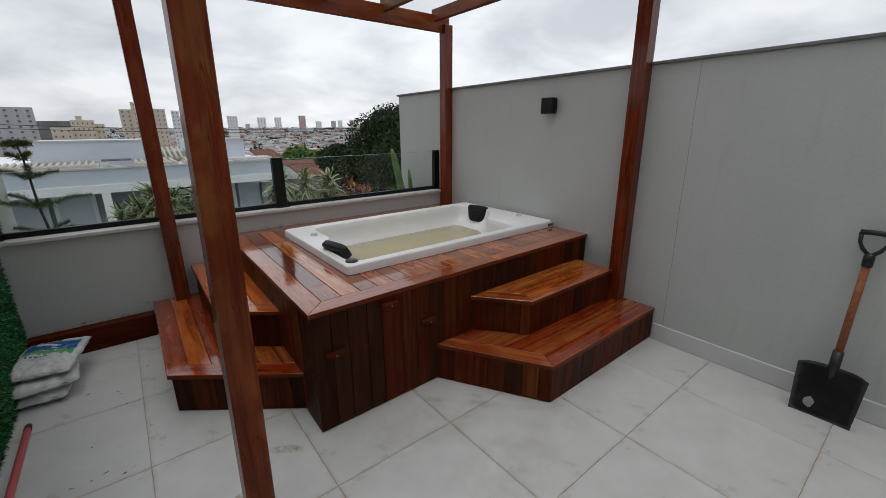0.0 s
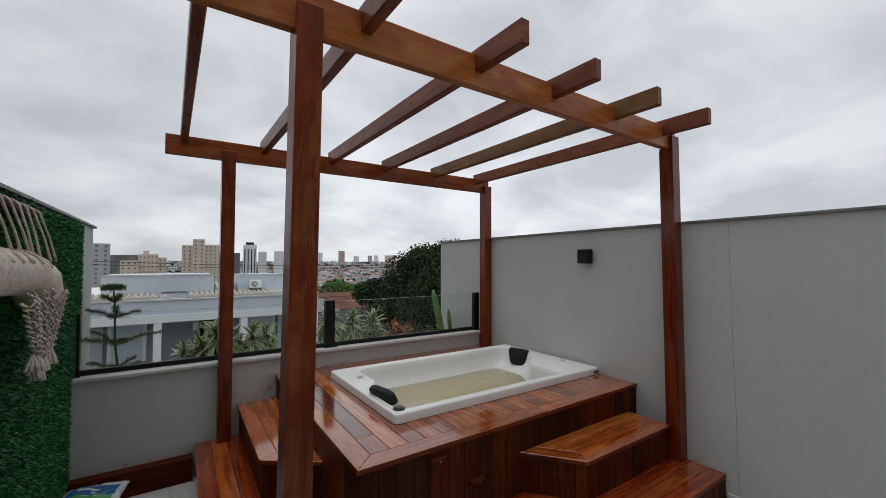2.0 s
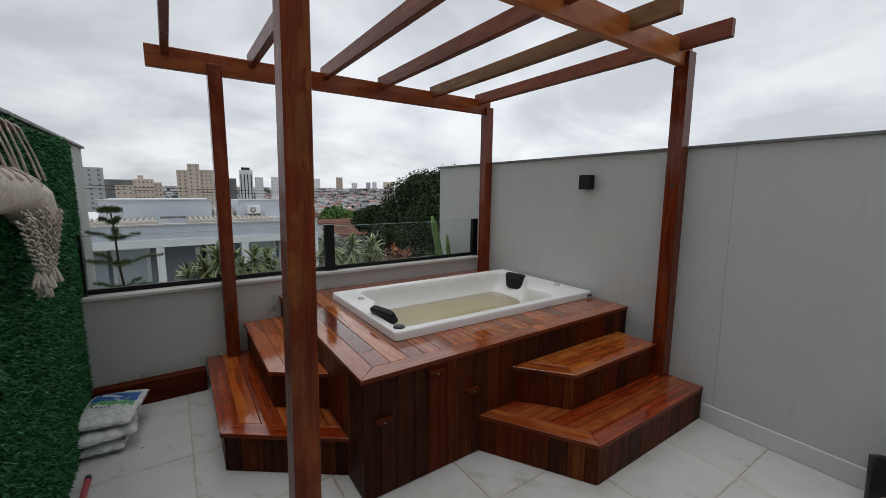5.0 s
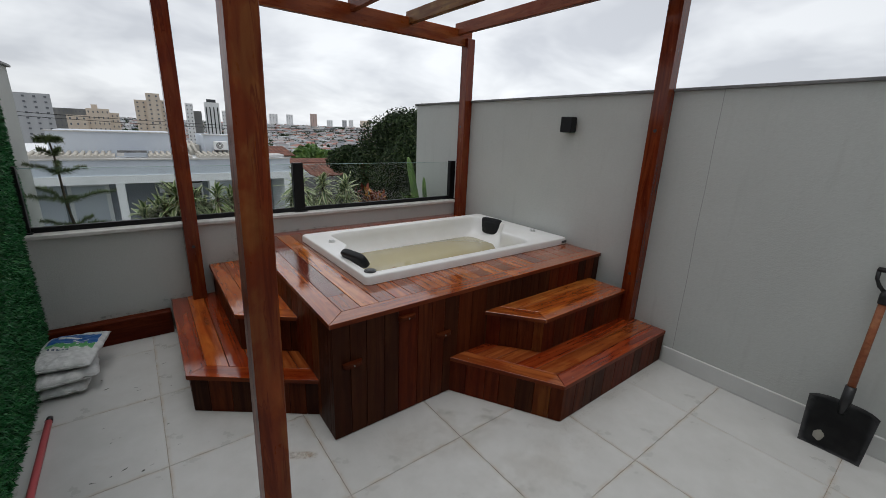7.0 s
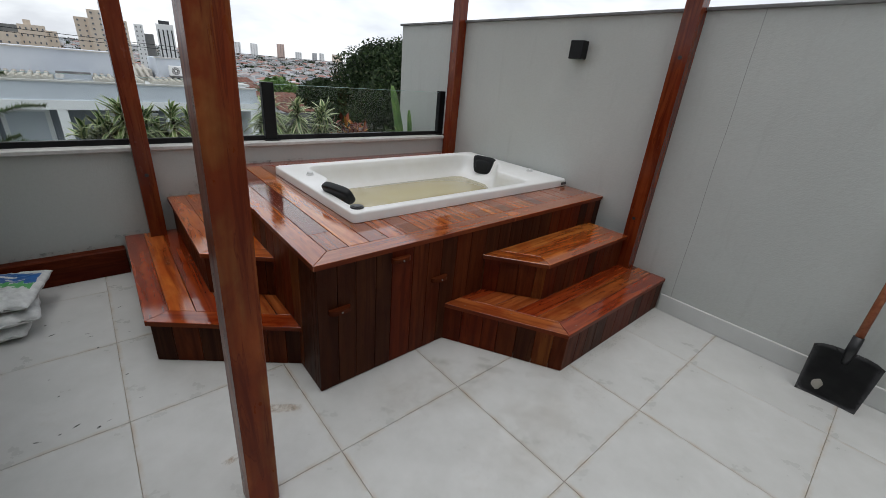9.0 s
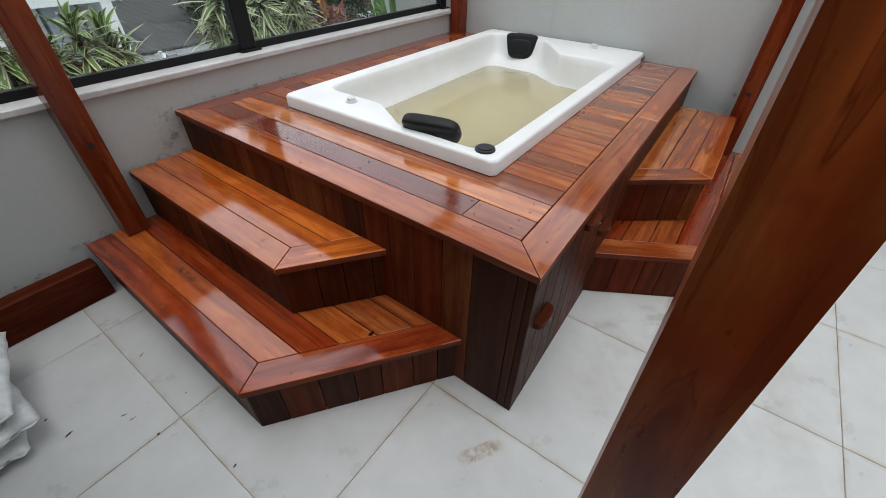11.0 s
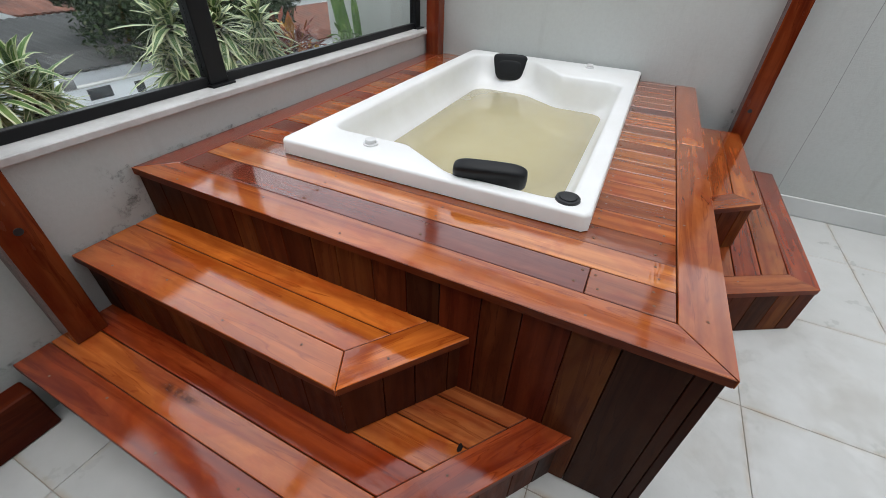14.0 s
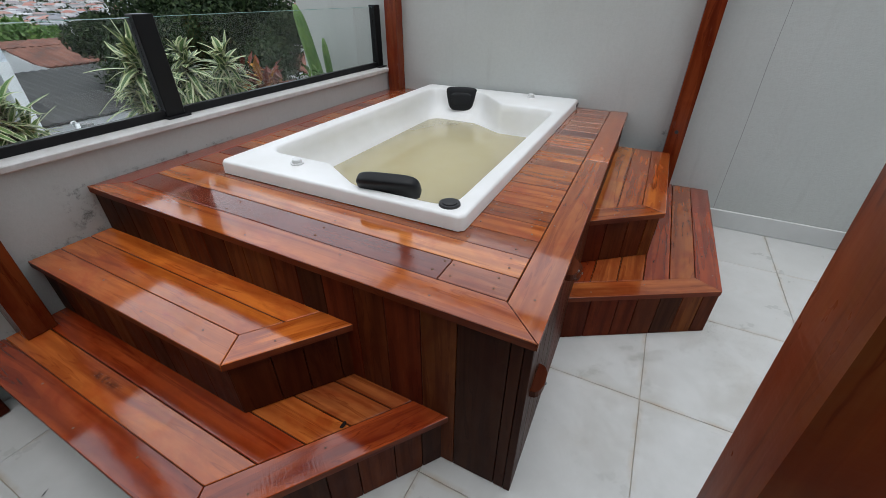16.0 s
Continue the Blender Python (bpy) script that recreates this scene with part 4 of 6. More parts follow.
for (px, py, z0, sh, top, tongue), (lx, ly) in zip(POSTS, LEANS):
    # one timber, notched at the top so that the beam sits behind its tongue
    bm = prism([(0, -S), (sh - z0, -S), (sh - z0, S - tongue), (top - z0, S - tongue), (top - z0, S), (0, S)], -S, S, 0.003)
    stain = wood_post if z0 == 0.0 else wood_post_red
    ob = part("post", bm, [stain, stain], pergola)
    # local x runs up the post, local y to the front
    ux = Vector((lx, ly, 1)).normalized()
    uy = ux.cross(Vector((-1, 0, 0))).normalized()
    uz = ux.cross(uy)
    ob.matrix_world = Matrix(((ux.x, uy.x, uz.x, px), (ux.y, uy.y, uz.y, py), (ux.z, uy.z, uz.z, z0), (0, 0, 0, 1)))
for ax, ay, az, bx, by in ((2.094, -0.275, 1.55, -1, 0), (2.094, -0.28, 0.58, -1, 0), (2.094, 1.695, 1.54, -1, 0), (-0.345, 1.649, 0.63, 0, -1)):
    bm = bmesh.new()
    cylinder(bm, (ax - 0.003 * bx, ay - 0.003 * by, az), (ax + 0.001 * bx, ay + 0.001 * by, az), 0.011, n=14)
    part("bolt_hole", bm, rubber, pergola, "dark countersunk bolt").matrix_world = Matrix()
timber("beam", (-0.75, -0.262, 2.395), (2.183, -0.260, 2.378), 0.044, 0.147, wood_beam)
timber("beam", (-0.736, 1.719, 2.352), (2.183, 1.709, 2.352), 0.044, 0.139, wood_back)
for rx, ry, stain in ((-0.626, -0.55, wood_rafter), (-0.10, -0.56, wood_rafter), (0.440, -0.570, wood_rafter), (0.944, -0.542, wood_rafter), (1.484, -0.543, wood_olive), (2.033, -0.562, wood_rafter)):
    timber("rafter", (rx, ry, 2.434), (rx, 1.742, 2.420), 0.046, 0.101, stain)

# ---- wall lamp ----
lamp = thing("wall_lamp", "black square up-and-down wall lamp on the grey wall", "wall lamp", (WALL_X, 0.428, 1.58))
part("housing", boxed(-0.076, -0.012, -0.052, 0.052, -0.058, 0.058, 0.004), black_metal, lamp)
part("back_plate", boxed(-0.012, 0.0, -0.045, 0.045, -0.05, 0.05, 0.002), black_metal, lamp)
part("lens", boxed(-0.066, -0.024, -0.035, 0.035, -0.0595, -0.0575, 0), glass_edge, lamp, "small clear lens")

# ---- shovel ----
shovel = thing("shovel", "black square-mouth shovel with a wooden shaft leaning on the wall", "shovel", (2.02, -1.482, 0.0))
lean = Matrix.Rotation(radians(8), 4, "Y") @ Matrix.Rotation(radians(-0.4), 4, "X")
bm = bmesh.new()
nx, nz = 8, 10
grid = []
for j in range(nz + 1):
    row = []
    for i in range(nx + 1):
        u, w = i / nx * 2 - 1, j / nz
        half = 0.118 + 0.012 * w
        dish = 0.022 * (abs(u) ** 3) * (0.3 + w) + 0.006 * math.sin(w * math.pi)
        row.append(bm.verts.new((-dish, u * half, 0.002 + 0.285 * w - (0.018 * abs(u) ** 4 if j == nz else 0))))
    grid.append(row)
for j in range(nz):
    for i in range(nx):
        bm.faces.new((grid[j][i], grid[j][i + 1], grid[j + 1][i + 1], grid[j + 1][i])).smooth = True
bmesh.ops.solidify(bm, geom=bm.faces, thickness=0.003)
part("blade", bm, shovel_steel, shovel, "worn black steel blade").matrix_basis = lean
bm = bmesh.new()
tube(bm, [(0.0, 0, 0.22), (0.0, 0, 0.29), (0.0, 0, 0.37)], [0.012, 0.022, 0.021], 12)
part("socket", bm, shovel_steel, shovel).matrix_basis = lean
bm = bmesh.new()
tube(bm, [(0, 0, 0.34), (0, 0, 0.6), (0, 0, 0.85)], [0.0165, 0.0155, 0.015], 12)
part("shaft", bm, wood_shaft, shovel, "reddish wooden shaft").matrix_basis = lean
bm = bmesh.new()
tube(bm, [(0, 0, 0.80), (0, 0, 0.845), (0, 0, 0.865)], [0.020, 0.021, 0.015], 12)
for sgn in (-1, 1):
    tube(bm, [(0, 0.005 * sgn, 0.855), (0, 0.030 * sgn, 0.88), (0, 0.046 * sgn, 0.912), (0, 0.049 * sgn, 0.958)], [0.010, 0.009, 0.008, 0.009], 8)
tube(bm, [(0, -0.054, 0.958), (0, 0, 0.961), (0, 0.054, 0.958)], 0.0125, 10)
part("grip", bm, rubber, shovel, "black plastic D-shaped grip").matrix_basis = lean
bm = bmesh.new()
rng = random.Random(4)
vs = [bm.verts.new((-0.0085, -0.02 + 0.030 * (0.6 + 0.4 * rng.random()) * math.cos(t), 0.07 + 0.034 * (0.6 + 0.4 * rng.random()) * math.sin(t))) for t in (2 * math.pi * i / 11 for i in range(11))]
bm.faces.new(vs)
bmesh.ops.solidify(bm, geom=bm.faces, thickness=0.0015)
dab = part("mortar_dab", bm, mortar_dab, shovel, "patch of dried pale mortar")
dab.matrix_basis = lean @ Matrix.Translation((0, 0.07, 0))

# ---- sacks ----
def sack_at(x, y, z, rz, seed, h, printed, sx=0.165, sy=0.25):
    rng = random.Random(seed)
    st = thing("pebble_sack", "white woven plastic sack with a blue and green print" if printed else "plain white crumpled plastic sack under another sack", "sack", (x, y, z), group="stacked sacks", rz=rz)
    bm = bmesh.new()
    nu, nv = (66, 90) if printed else (40, 56)
    def surf(u, v, top):
        eu, ev = 1 - abs(u) ** 4, 1 - abs(v) ** 6
        t = max(eu, 0) ** 0.5 * max(ev, 0) ** 0.5
        crease = 1 - 2 * abs(noise.noise((u * 3.2 + seed, v * 4.2, 7.7)))
        bumpz = 0.5 * noise.noise((u * 2.4 + seed, v * 3.2, 1.7)) + 0.3 * noise.noise((u * 6 + seed, v * 8, 4.2)) + 0.35 * crease
        px = sx * u * (1 + 0.05 * noise.noise((v * 3, seed, 0.2)))
        py = sy * v * (1 + 0.04 * noise.noise((u * 3, seed, 5.2)))
        zz = h * (0.5 + (0.5 if top else -0.5) * t * (0.85 + 0.35 * bumpz * (1 if top else 0)))
        return px, py, zz
    for top in (True, False):
        g2 = [[bm.verts.new(surf(-1 + 2 * i / nu, -1 + 2 * j / nv, top)) for i in range(nu + 1)] for j in range(nv + 1)]
        for j in range(nv):
            for i in range(nu):
                q = (g2[j][i], g2[j][i + 1], g2[j + 1][i + 1], g2[j + 1][i])
                f = bm.faces.new(q if top else q[::-1])
                f.smooth = True
                u, v = -1 + 2 * (i + 0.5) / nu, -1 + 2 * (j + 0.5) / nv
                if printed and top and abs(u) < 0.82:
                    w = v + 0.12 * math.sin(u * 2.2)
                    ragged = 0.08 * noise.noise((u * 7, v * 7, 2.0))
                    if 0.22 < w + ragged < 0.80:
                        bar = (abs(w - 0.55) < 0.05 and -0.55 < u < 0.25) or (abs(w - 0.36) < 0.03 and 0.0 < u < 0.55)
                        f.material_index = 0 if bar else 1
                    elif -0.02 < w + 2 * ragged <= 0.22:
                        f.material_index = 2
                    elif abs(w + 0.16) < 0.035 and -0.6 < u < 0.1 and math.sin(u * 40) > -0.4:
                        f.material_index = 3
    bmesh.ops.remove_doubles(bm, verts=bm.verts, dist=1e-4)
    part("bag", bm, [sack, print_blue, print_green, print_dark], st)
    for sgn in (-1, 1):
        bs = bmesh.new()
        pts = [surf(-0.93 + 1.86 * i / 14, sgn, True) for i in range(15)]
        tube(bs, [(px, py + 0.004 * sgn * math.sin(i * 2.1), pz + 0.004 * noise.noise((i * 0.9, seed, 2.2))) for i, (px, py, pz) in enumerate(pts)], 0.0042, 6)
        part("sewn_edge", bs, sack, st, "stitched end of the sack")
    return st


sack_at(-1.085, 1.31, 0.0, -4, 3, 0.07, False, 0.115, 0.20)
sack_at(-1.075, 1.32, 0.062, 4, 8, 0.075, False, 0.14, 0.21)
sack_at(-1.06, 1.36, 0.128, -12, 5, 0.07, True, 0.15, 0.205)

# ---- pole on the floor ----
pole = thing("broom_pole", "pink plastic pole with a black cap lying by the turf", "pole", (-1.125, 0.9, 0.016))
bm = bmesh.new()
cylinder(bm, (0, -1.35, 0), (0, 0, 0), 0.014, n=14)
part("tube", bm, pink_plastic, pole)
bm = bmesh.new()
cylinder(bm, (0, 0, 0), (0, 0.035, 0), 0.016, 0.013, n=14)
part("end_cap", bm, rubber, pole, "black end cap")

# ---- the hanging chair by the turf wall ----
CX, CY, CZ = -1.13, 0.3, 1.45
chair = thing("hammock_chair", "cream cotton hammock chair with macrame fringe by the turf wall", "hammock", (CX, CY, CZ))
bm = bmesh.new()
cylinder(bm, (-0.03, -0.9, 0.30), (-0.03, 0.34, 0.279), 0.020, n=14)
part("spreader_bar", bm, clad_brown, chair, "dark wooden spreader bar")
rng = random.Random(2)
for i in range(13):
    y = 0.32 - 0.092 * i
    bm = bmesh.new()
    zt = 0.281 - 0.017 * y
    sp = rng.uniform(-0.02, 0.05)
    tube(bm, [(-0.022, y - 0.004, zt + 0.02), (-0.006, y, zt + 0.004), (0.012, y + 0.05 + sp * 0.5, zt - 0.095), (0.022, y + 0.10 + sp, zt - 0.195)], [0.004, 0.0045, 0.0045, 0.006], 6)
    part("cord", bm, cotton, chair, "cotton cord")


def roll_mid(w):
    """The middle line and radius of the folded cloth, from its near end to its far end."""
    y = -1.2 + 1.63 * w
    z = 0.075 - 0.045 * w - 1.15 * max(0.0, w - 0.78) ** 1.5
    return Vector((0.01 * math.sin(w * 6), y, z)), (0.052 + 0.034 * w) * (1.0 if w < 0.9 else 1.0 - 2.4 * (w - 0.9))


bm = bmesh.new()
path, rad = zip(*[roll_mid(i / 40) for i in range(41)])
tube(bm, path, list(rad), 24)
for vtx in bm.verts:
    vtx.co += Vector((1, 0.2, 1)) * (0.012 * noise.noise(vtx.co * 11) + 0.006 * noise.noise(vtx.co * 34))
part("cloth_roll", bm, cotton, chair, "folded cream cotton cloth")
for i in range(6):
    w0 = 0.55 + 0.07 * i
    bm = bmesh.new()
    pts = []
    for k in range(12):
        c0, r0 = roll_mid(w0 + 0.03 * k / 11)
        t = 0.4 + 3.0 * k / 11
        pts.append(c0 + Vector((math.cos(t), 0, math.sin(t))) * (r0 + 0.003))
    tube(bm, pts, 0.0055, 6)
    part("cord", bm, cotton, chair, "cotton cord")
ROWS_, COLS_ = 10, 15


def net(i, j):
    """The knots of the fringe: i along the chair, j downwards."""
    w, u = j / ROWS_, i / COLS_
    y = (-0.16 + 0.24 * w) * (1 - u) + (0.43 - 0.12 * w) * u + (0.010 if j % 2 else 0) + 0.008 * noise.noise((i * 0.7, j * 0.7, 3.0))
    return Vector((0.055 - 0.02 * w + 0.022 * math.sin(i * 1.1) * (1 - w * 0.4), y, -0.055 + 0.03 * u * (1 - u) * 4 * (1 - w) - 0.20 * w - 0.03 * math.sin(math.pi * u) * w))


bm = bmesh.new()
for j in range(ROWS_):
    for i in range(COLS_ + 1):
        a = net(i, j)
        for di in ((0, 1) if j % 2 else (-1, 0)):
            if 0 <= i + di <= COLS_:
                b = net(i + di, j + 1)
                tube(bm, [a, (a + b) / 2 + Vector((0.010, 0, 0)), b], [0.0034, 0.003, 0.0034], 5)
        lump(bm, 0.0058, 0.0058, 0.006, Matrix.Translation(a), 1.0, 6, 4)
part("fringe_net", bm, cotton, chair, "knotted cotton net")
for i in range(COLS_ + 1):
    a = net(i, ROWS_)
    ln = rng.uniform(0.04, 0.09)
    bm = bmesh.new()
    for k in range(5):
        o = Vector((rng.uniform(-0.012, 0.012), rng.uniform(-0.012, 0.012), 0))
        tube(bm, [a, a + o * 0.7 + Vector((0, 0, -ln * 0.5)), a + o * 1.5 + Vector((0, 0, -ln))], [0.005, 0.007, 0.006], 5)
    part("tassel", bm, cotton, chair, "loose cotton tassel")
bm = bmesh.new()
tube(bm, [(-0.03, -0.8, 0.31), (-0.06, -0.35, 0.32), (-0.083, -0.3, 0.325)], 0.006, 6)
tube(bm, [(-0.03, 0.30, 0.29), (-0.06, -0.25, 0.32), (-0.083, -0.3, 0.325)], 0.006, 6)
part("hanger", bm, cotton, chair, "cotton hanging rope")

# ---- artificial turf ----
turf_panel = thing("turf_panel", "dark green artificial turf covering the side wall", "artificial grass", (LEFT_X, 0.0, 0.0))
part("backing", boxed(0.0, 0.012, NEAR_Y + 0.05, BACK_Y - 0.022, 0.012, 1.79, 0), turf_back, turf_panel)
part("backing", boxed(0.0, 0.012, BACK_Y - 0.022, 1.972, 0.79, 1.79, 0), turf_back, turf_panel)


def blades(n, y0, y1, seed):
    rs = np.random.RandomState(seed)
    yy = rs.uniform(y0, y1, n)
    p = np.stack([np.full(n, 0.010), yy, rs.uniform(np.where(yy > BACK_Y - 0.022, 0.80, 0.012), 1.775, n)], 1)
    out = np.stack([rs.uniform(0.010, 0.034, n), rs.normal(0, 0.016, n), rs.normal(-0.004, 0.016, n)], 1)
    side = np.cross(out, rs.normal(0, 1, (n, 3)))
    side *= (rs.uniform(0.003, 0.0055, n) / np.linalg.norm(side, axis=1))[:, None]
    mid = p + out * 0.55
    v = np.stack([p, mid - side, p + out, mid + side], 1).reshape(-1, 3)
    me = bpy.data.meshes.new("turf_blades")
    me.from_pydata(v.tolist(), [], np.arange(4 * n).reshape(n, 4).tolist())
    me.materials.append(turf)
    return me


for n, y0, y1, sd in ((56000, 0.0, 1.975, 1), (26000, NEAR_Y + 0.05, 0.0, 2)):
    ob = new("pile_layer", blades(n, y0, y1, sd))
    ob.parent = turf_panel
    tagged(ob, kind="stuff")

# ---- plants behind the glass ----
def dracaena(x, y, z, heads, seed, size=1.0, green=False):
    rng = random.Random(seed)
    pl = thing("dracaena", "green and cream striped dracaena growing in the planter behind the glass", "plant", (x, y, 0.16), group="planter plants")
    for hx, hy, hz in heads:
        bm = bmesh.new()
        tube(bm, [(0, 0, 0), (hx * 0.6, hy * 0.6, (hz - 0.16) * 0.55), (hx, hy, hz - 0.16 - 0.02)], [0.016, 0.013, 0.011], 8)
        part("stem", bm, bark, pl)
        bm = bmesh.new()
        for i in range(78):
            a = i * 2.399 + rng.random() * 0.4
            el = 1.2 - 1.6 * (i / 78) + rng.uniform(-0.4, 0.4)
            ln = size * rng.uniform(0.13, 0.32) * (0.6 + 0.4 * i / 78)
            d = Vector((math.cos(a) * math.cos(el), math.sin(a) * math.cos(el), math.sin(el)))
            sd = Vector((-math.sin(a), math.cos(a), 0))
            up = sd.cross(d)
            droop, curl = rng.uniform(0.03, 0.17), rng.uniform(-0.05, 0.05)
            base = Vector((hx, hy, hz - 0.16 - 0.17 * i / 78 + 0.03))
            prev = None
            for k in range(6):
                w = k / 5
                c = base + d * ln * w + sd * curl * w * w + Vector((0, 0, -droop * size * w * w * (1.1 - el * 0.4)))
                hw = size * (0.0145 if green else 0.0205) * (math.sin(math.pi * min(0.12 + 0.88 * w, 1.0)) ** 0.75 + 0.08)
                row = [bm.verts.new(c + sd * hw * o + up * 0.004 * abs(o)) for o in ((-1, -0.6, 0.6, 1) if green else (-1, -0.5, 0.5, 1))]
                if prev:
                    for q in range(3):
                        f = bm.faces.new((prev[q], prev[q + 1], row[q + 1], row[q]))
                        f.material_index, f.smooth = (1 if q == 1 else 0), True
                prev = row
        part("leaf_rosette", bm, [leaf_rim, leaf_green if green else leaf_mid], pl, "arching striped leaves")
    return pl


dracaena(0.58, 2.16, 0, [(0.0, 0.0, 1.01), (-0.05, -0.02, 0.85), (0.06, 0.05, 0.78)], 1, 0.9)
dracaena(0.80, 2.18, 0, [(0.01, -0.03, 0.97), (-0.01, -0.03, 0.82), (-0.09, 0.06, 0.76)], 2, 0.85)
dracaena(1.02, 2.18, 0, [(0.02, -0.03, 0.94), (-0.03, -0.05, 0.82), (0.07, 0.05, 0.74)], 3, 0.85)
dracaena(-0.09, 2.15, 0, [(0.0, 0.0, 0.91), (0.11, 0.02, 0.86), (-0.10, 0.03, 0.80), (0.16, 0.04, 0.74), (-0.03, 0.05, 0.70)], 4, 0.9, True)
dracaena(-0.37, 2.15, 0, [(0.0, 0.0, 0.95), (0.12, 0.02, 0.88), (-0.09, -0.02, 0.83), (0.07, 0.06, 0.76), (-0.14, 0.05, 0.72)], 5, 0.9, True)
dracaena(-0.54, 2.17, 0, [(0.04, 0.0, 0.80), (-0.05, 0.02, 0.78), (0.0, 0.03, 0.70)], 6, 0.8)


def croton(x, y, hz, seed, mat, size):
    rng = random.Random(seed)
    pl = thing("croton", "bushy croton with red and orange leaves in the planter", "plant", (x, y, 0.16), group="planter plants")
    bm = bmesh.new()
    for i in range(5):
        a = i * 1.3
        tube(bm, [(0, 0, 0), (0.04 * math.cos(a), 0.04 * math.sin(a), (hz - 0.16) * 0.8)], [0.008, 0.005], 6)
    part("stem", bm, bark, pl)
    bm = bmesh.new()
    for i in range(110):
        a, el = rng.uniform(0, 6.28), rng.uniform(-0.3, 1.4)
        d = Vector((math.cos(a) * math.cos(el), math.sin(a) * math.cos(el), math.sin(el)))
        sd = Vector((-math.sin(a), math.cos(a), 0))
        b = Vector((rng.gauss(0, 0.05), rng.gauss(0, 0.05), (hz - 0.16) * rng.uniform(0.45, 0.9)))
        ln = size * rng.uniform(0.08, 0.14)
        pts = [b, b + d * ln * 0.5 + sd * 0.016 * size, b + d * ln + Vector((0, 0, -0.02)), b + d * ln * 0.5 - sd * 0.016 * size]
        bm.faces.new([bm.verts.new(p) for p in pts])
    part("leaves", bm, mat, pl)


croton(1.32, 2.25, 0.93, 3, leaf_red, 1.15)
croton(1.50, 2.30, 0.84, 4, leaf_red, 1.0)
croton(1.80, 2.20, 0.84, 6, leaf_green, 0.8)


def cactus(x, y, arms, seed):
    pl = thing("cactus", "tall green ribbed column cactus in the planter", "cactus", (x, y, 0.16), group="planter plants")
    for (bx, by), (tx, ty), h, r in arms:
        bm = bmesh.new()
        n, rows2 = 24, []
        for k in range(15):
            w = k / 14
            c = Vector((bx + (tx - bx) * w ** 1.3, by + (ty - by) * w, h * w))
            rr = r * (0.85 + 0.25 * math.sin(w * 3.0)) * (1.0 if w < 0.86 else math.sqrt(max(0.02, 1 - ((w - 0.86) / 0.15) ** 2)))
            rows2.append([bm.verts.new(c + Vector((math.cos(t), math.sin(t), 0)) * rr * (1 + 0.22 * math.cos(6 * t) + 0.03 * math.sin(k * 2.4))) for t in (2 * math.pi * i / n for i in range(n))])
        for a, b in zip(rows2, rows2[1:]):
            for i in range(n):
                bm.faces.new((a[i], a[(i + 1) % n], b[(i + 1) % n], b[i])).smooth = True
        bm.faces.new(rows2[-1])
        part("column", bm, cactus_mat, pl)


cactus(2.07, 2.30, [((0, 0), (-0.16, 0.08), 1.03, 0.036), ((0.07, 0.0), (0.02, 0.02), 0.80, 0.022)], 1)

arau = thing("norfolk_pine", "young Norfolk pine with spreading whorled branches in the planter", "tree", (-0.945, 2.30, 0.16), group="planter plants")


def stem_at(z):
    return Vector((-0.115 * z / 1.18 + 0.012 * math.sin(z * 7), 0, z))


bm = bmesh.new()
tube(bm, [stem_at(1.18 * i / 10) for i in range(11)], [0.013 - 0.0008 * i for i in range(11)], 8)
part("trunk", bm, bark, arau)
rng = random.Random(7)
for wz, ln, cnt, up in ((0.36, 0.24, 4, 0.2), (0.55, 0.25, 4, 0.18), (0.74, 0.30, 4, 0.30), (0.94, 0.19, 4, 0.5), (1.06, 0.07, 3, 0.7), (1.17, 0.09, 6, 0.1)):
    for k in range(cnt):
        bm = bmesh.new()
        a = k * 6.283 / cnt + wz * 5 + rng.uniform(-0.25, 0.25)
        o = stem_at(wz)
        prev = o
        reach = ln * rng.uniform(0.7, 1.2)
        rise = up + rng.uniform(-0.15, 0.2)
        for q in range(1, 9):
            w = q / 8
            c = o + Vector((math.cos(a) * reach * w, math.sin(a) * reach * w, reach * (rise * w - 0.12 * w * w + 0.02 * math.sin(9 * w + k))))
            tube(bm, [prev, c], [0.0032, 0.0028], 5)
            ax = (c - prev).normalized()
            for s in range(int(26 + 60 * ln)):
                t = rng.uniform(0, 6.28)
                side = ax.cross(Vector((0, 0, 1))).normalized()
                dirn = (ax * 0.6 + side * math.cos(t) + side.cross(ax) * math.sin(t)).normalized()
                p = prev.lerp(c, rng.random())
                l2 = rng.uniform(0.024, 0.048) * (1.1 - 0.35 * w)
                sd = dirn.cross(Vector((0.3, 0.5, 1))).normalized() * 0.0030
                bm.faces.new([bm.verts.new(v2) for v2 in (p - sd, p + sd, p + dirn * l2)])
            prev = c
        part("branch", bm, leaf_pine, arau)

# ---- ground and distance ----
asphalt = material("town_ground", (0.12, 0.12, 0.11), 0.9)
g = Graph(asphalt)
gn = g.noise(g.coords("Object"), 0.03, 6, 0.65)
gf = g.noise(g.coords("Object"), 0.6, 5, 0.65)
gc = g.ramp(gn, [(0.35, (0.035, 0.055, 0.025)), (0.5, (0.10, 0.10, 0.09)), (0.68, (0.17, 0.15, 0.13))])
g.put(g.b.inputs["Base Color"], g.mix(g.grey(gf, 0, 0.6, 0.4, 0.7), gc, (0.05, 0.06, 0.04)))
# the camera's standing point; far things are placed from it to fit its view
CAMERA_XY = (-0.69, -1.66)


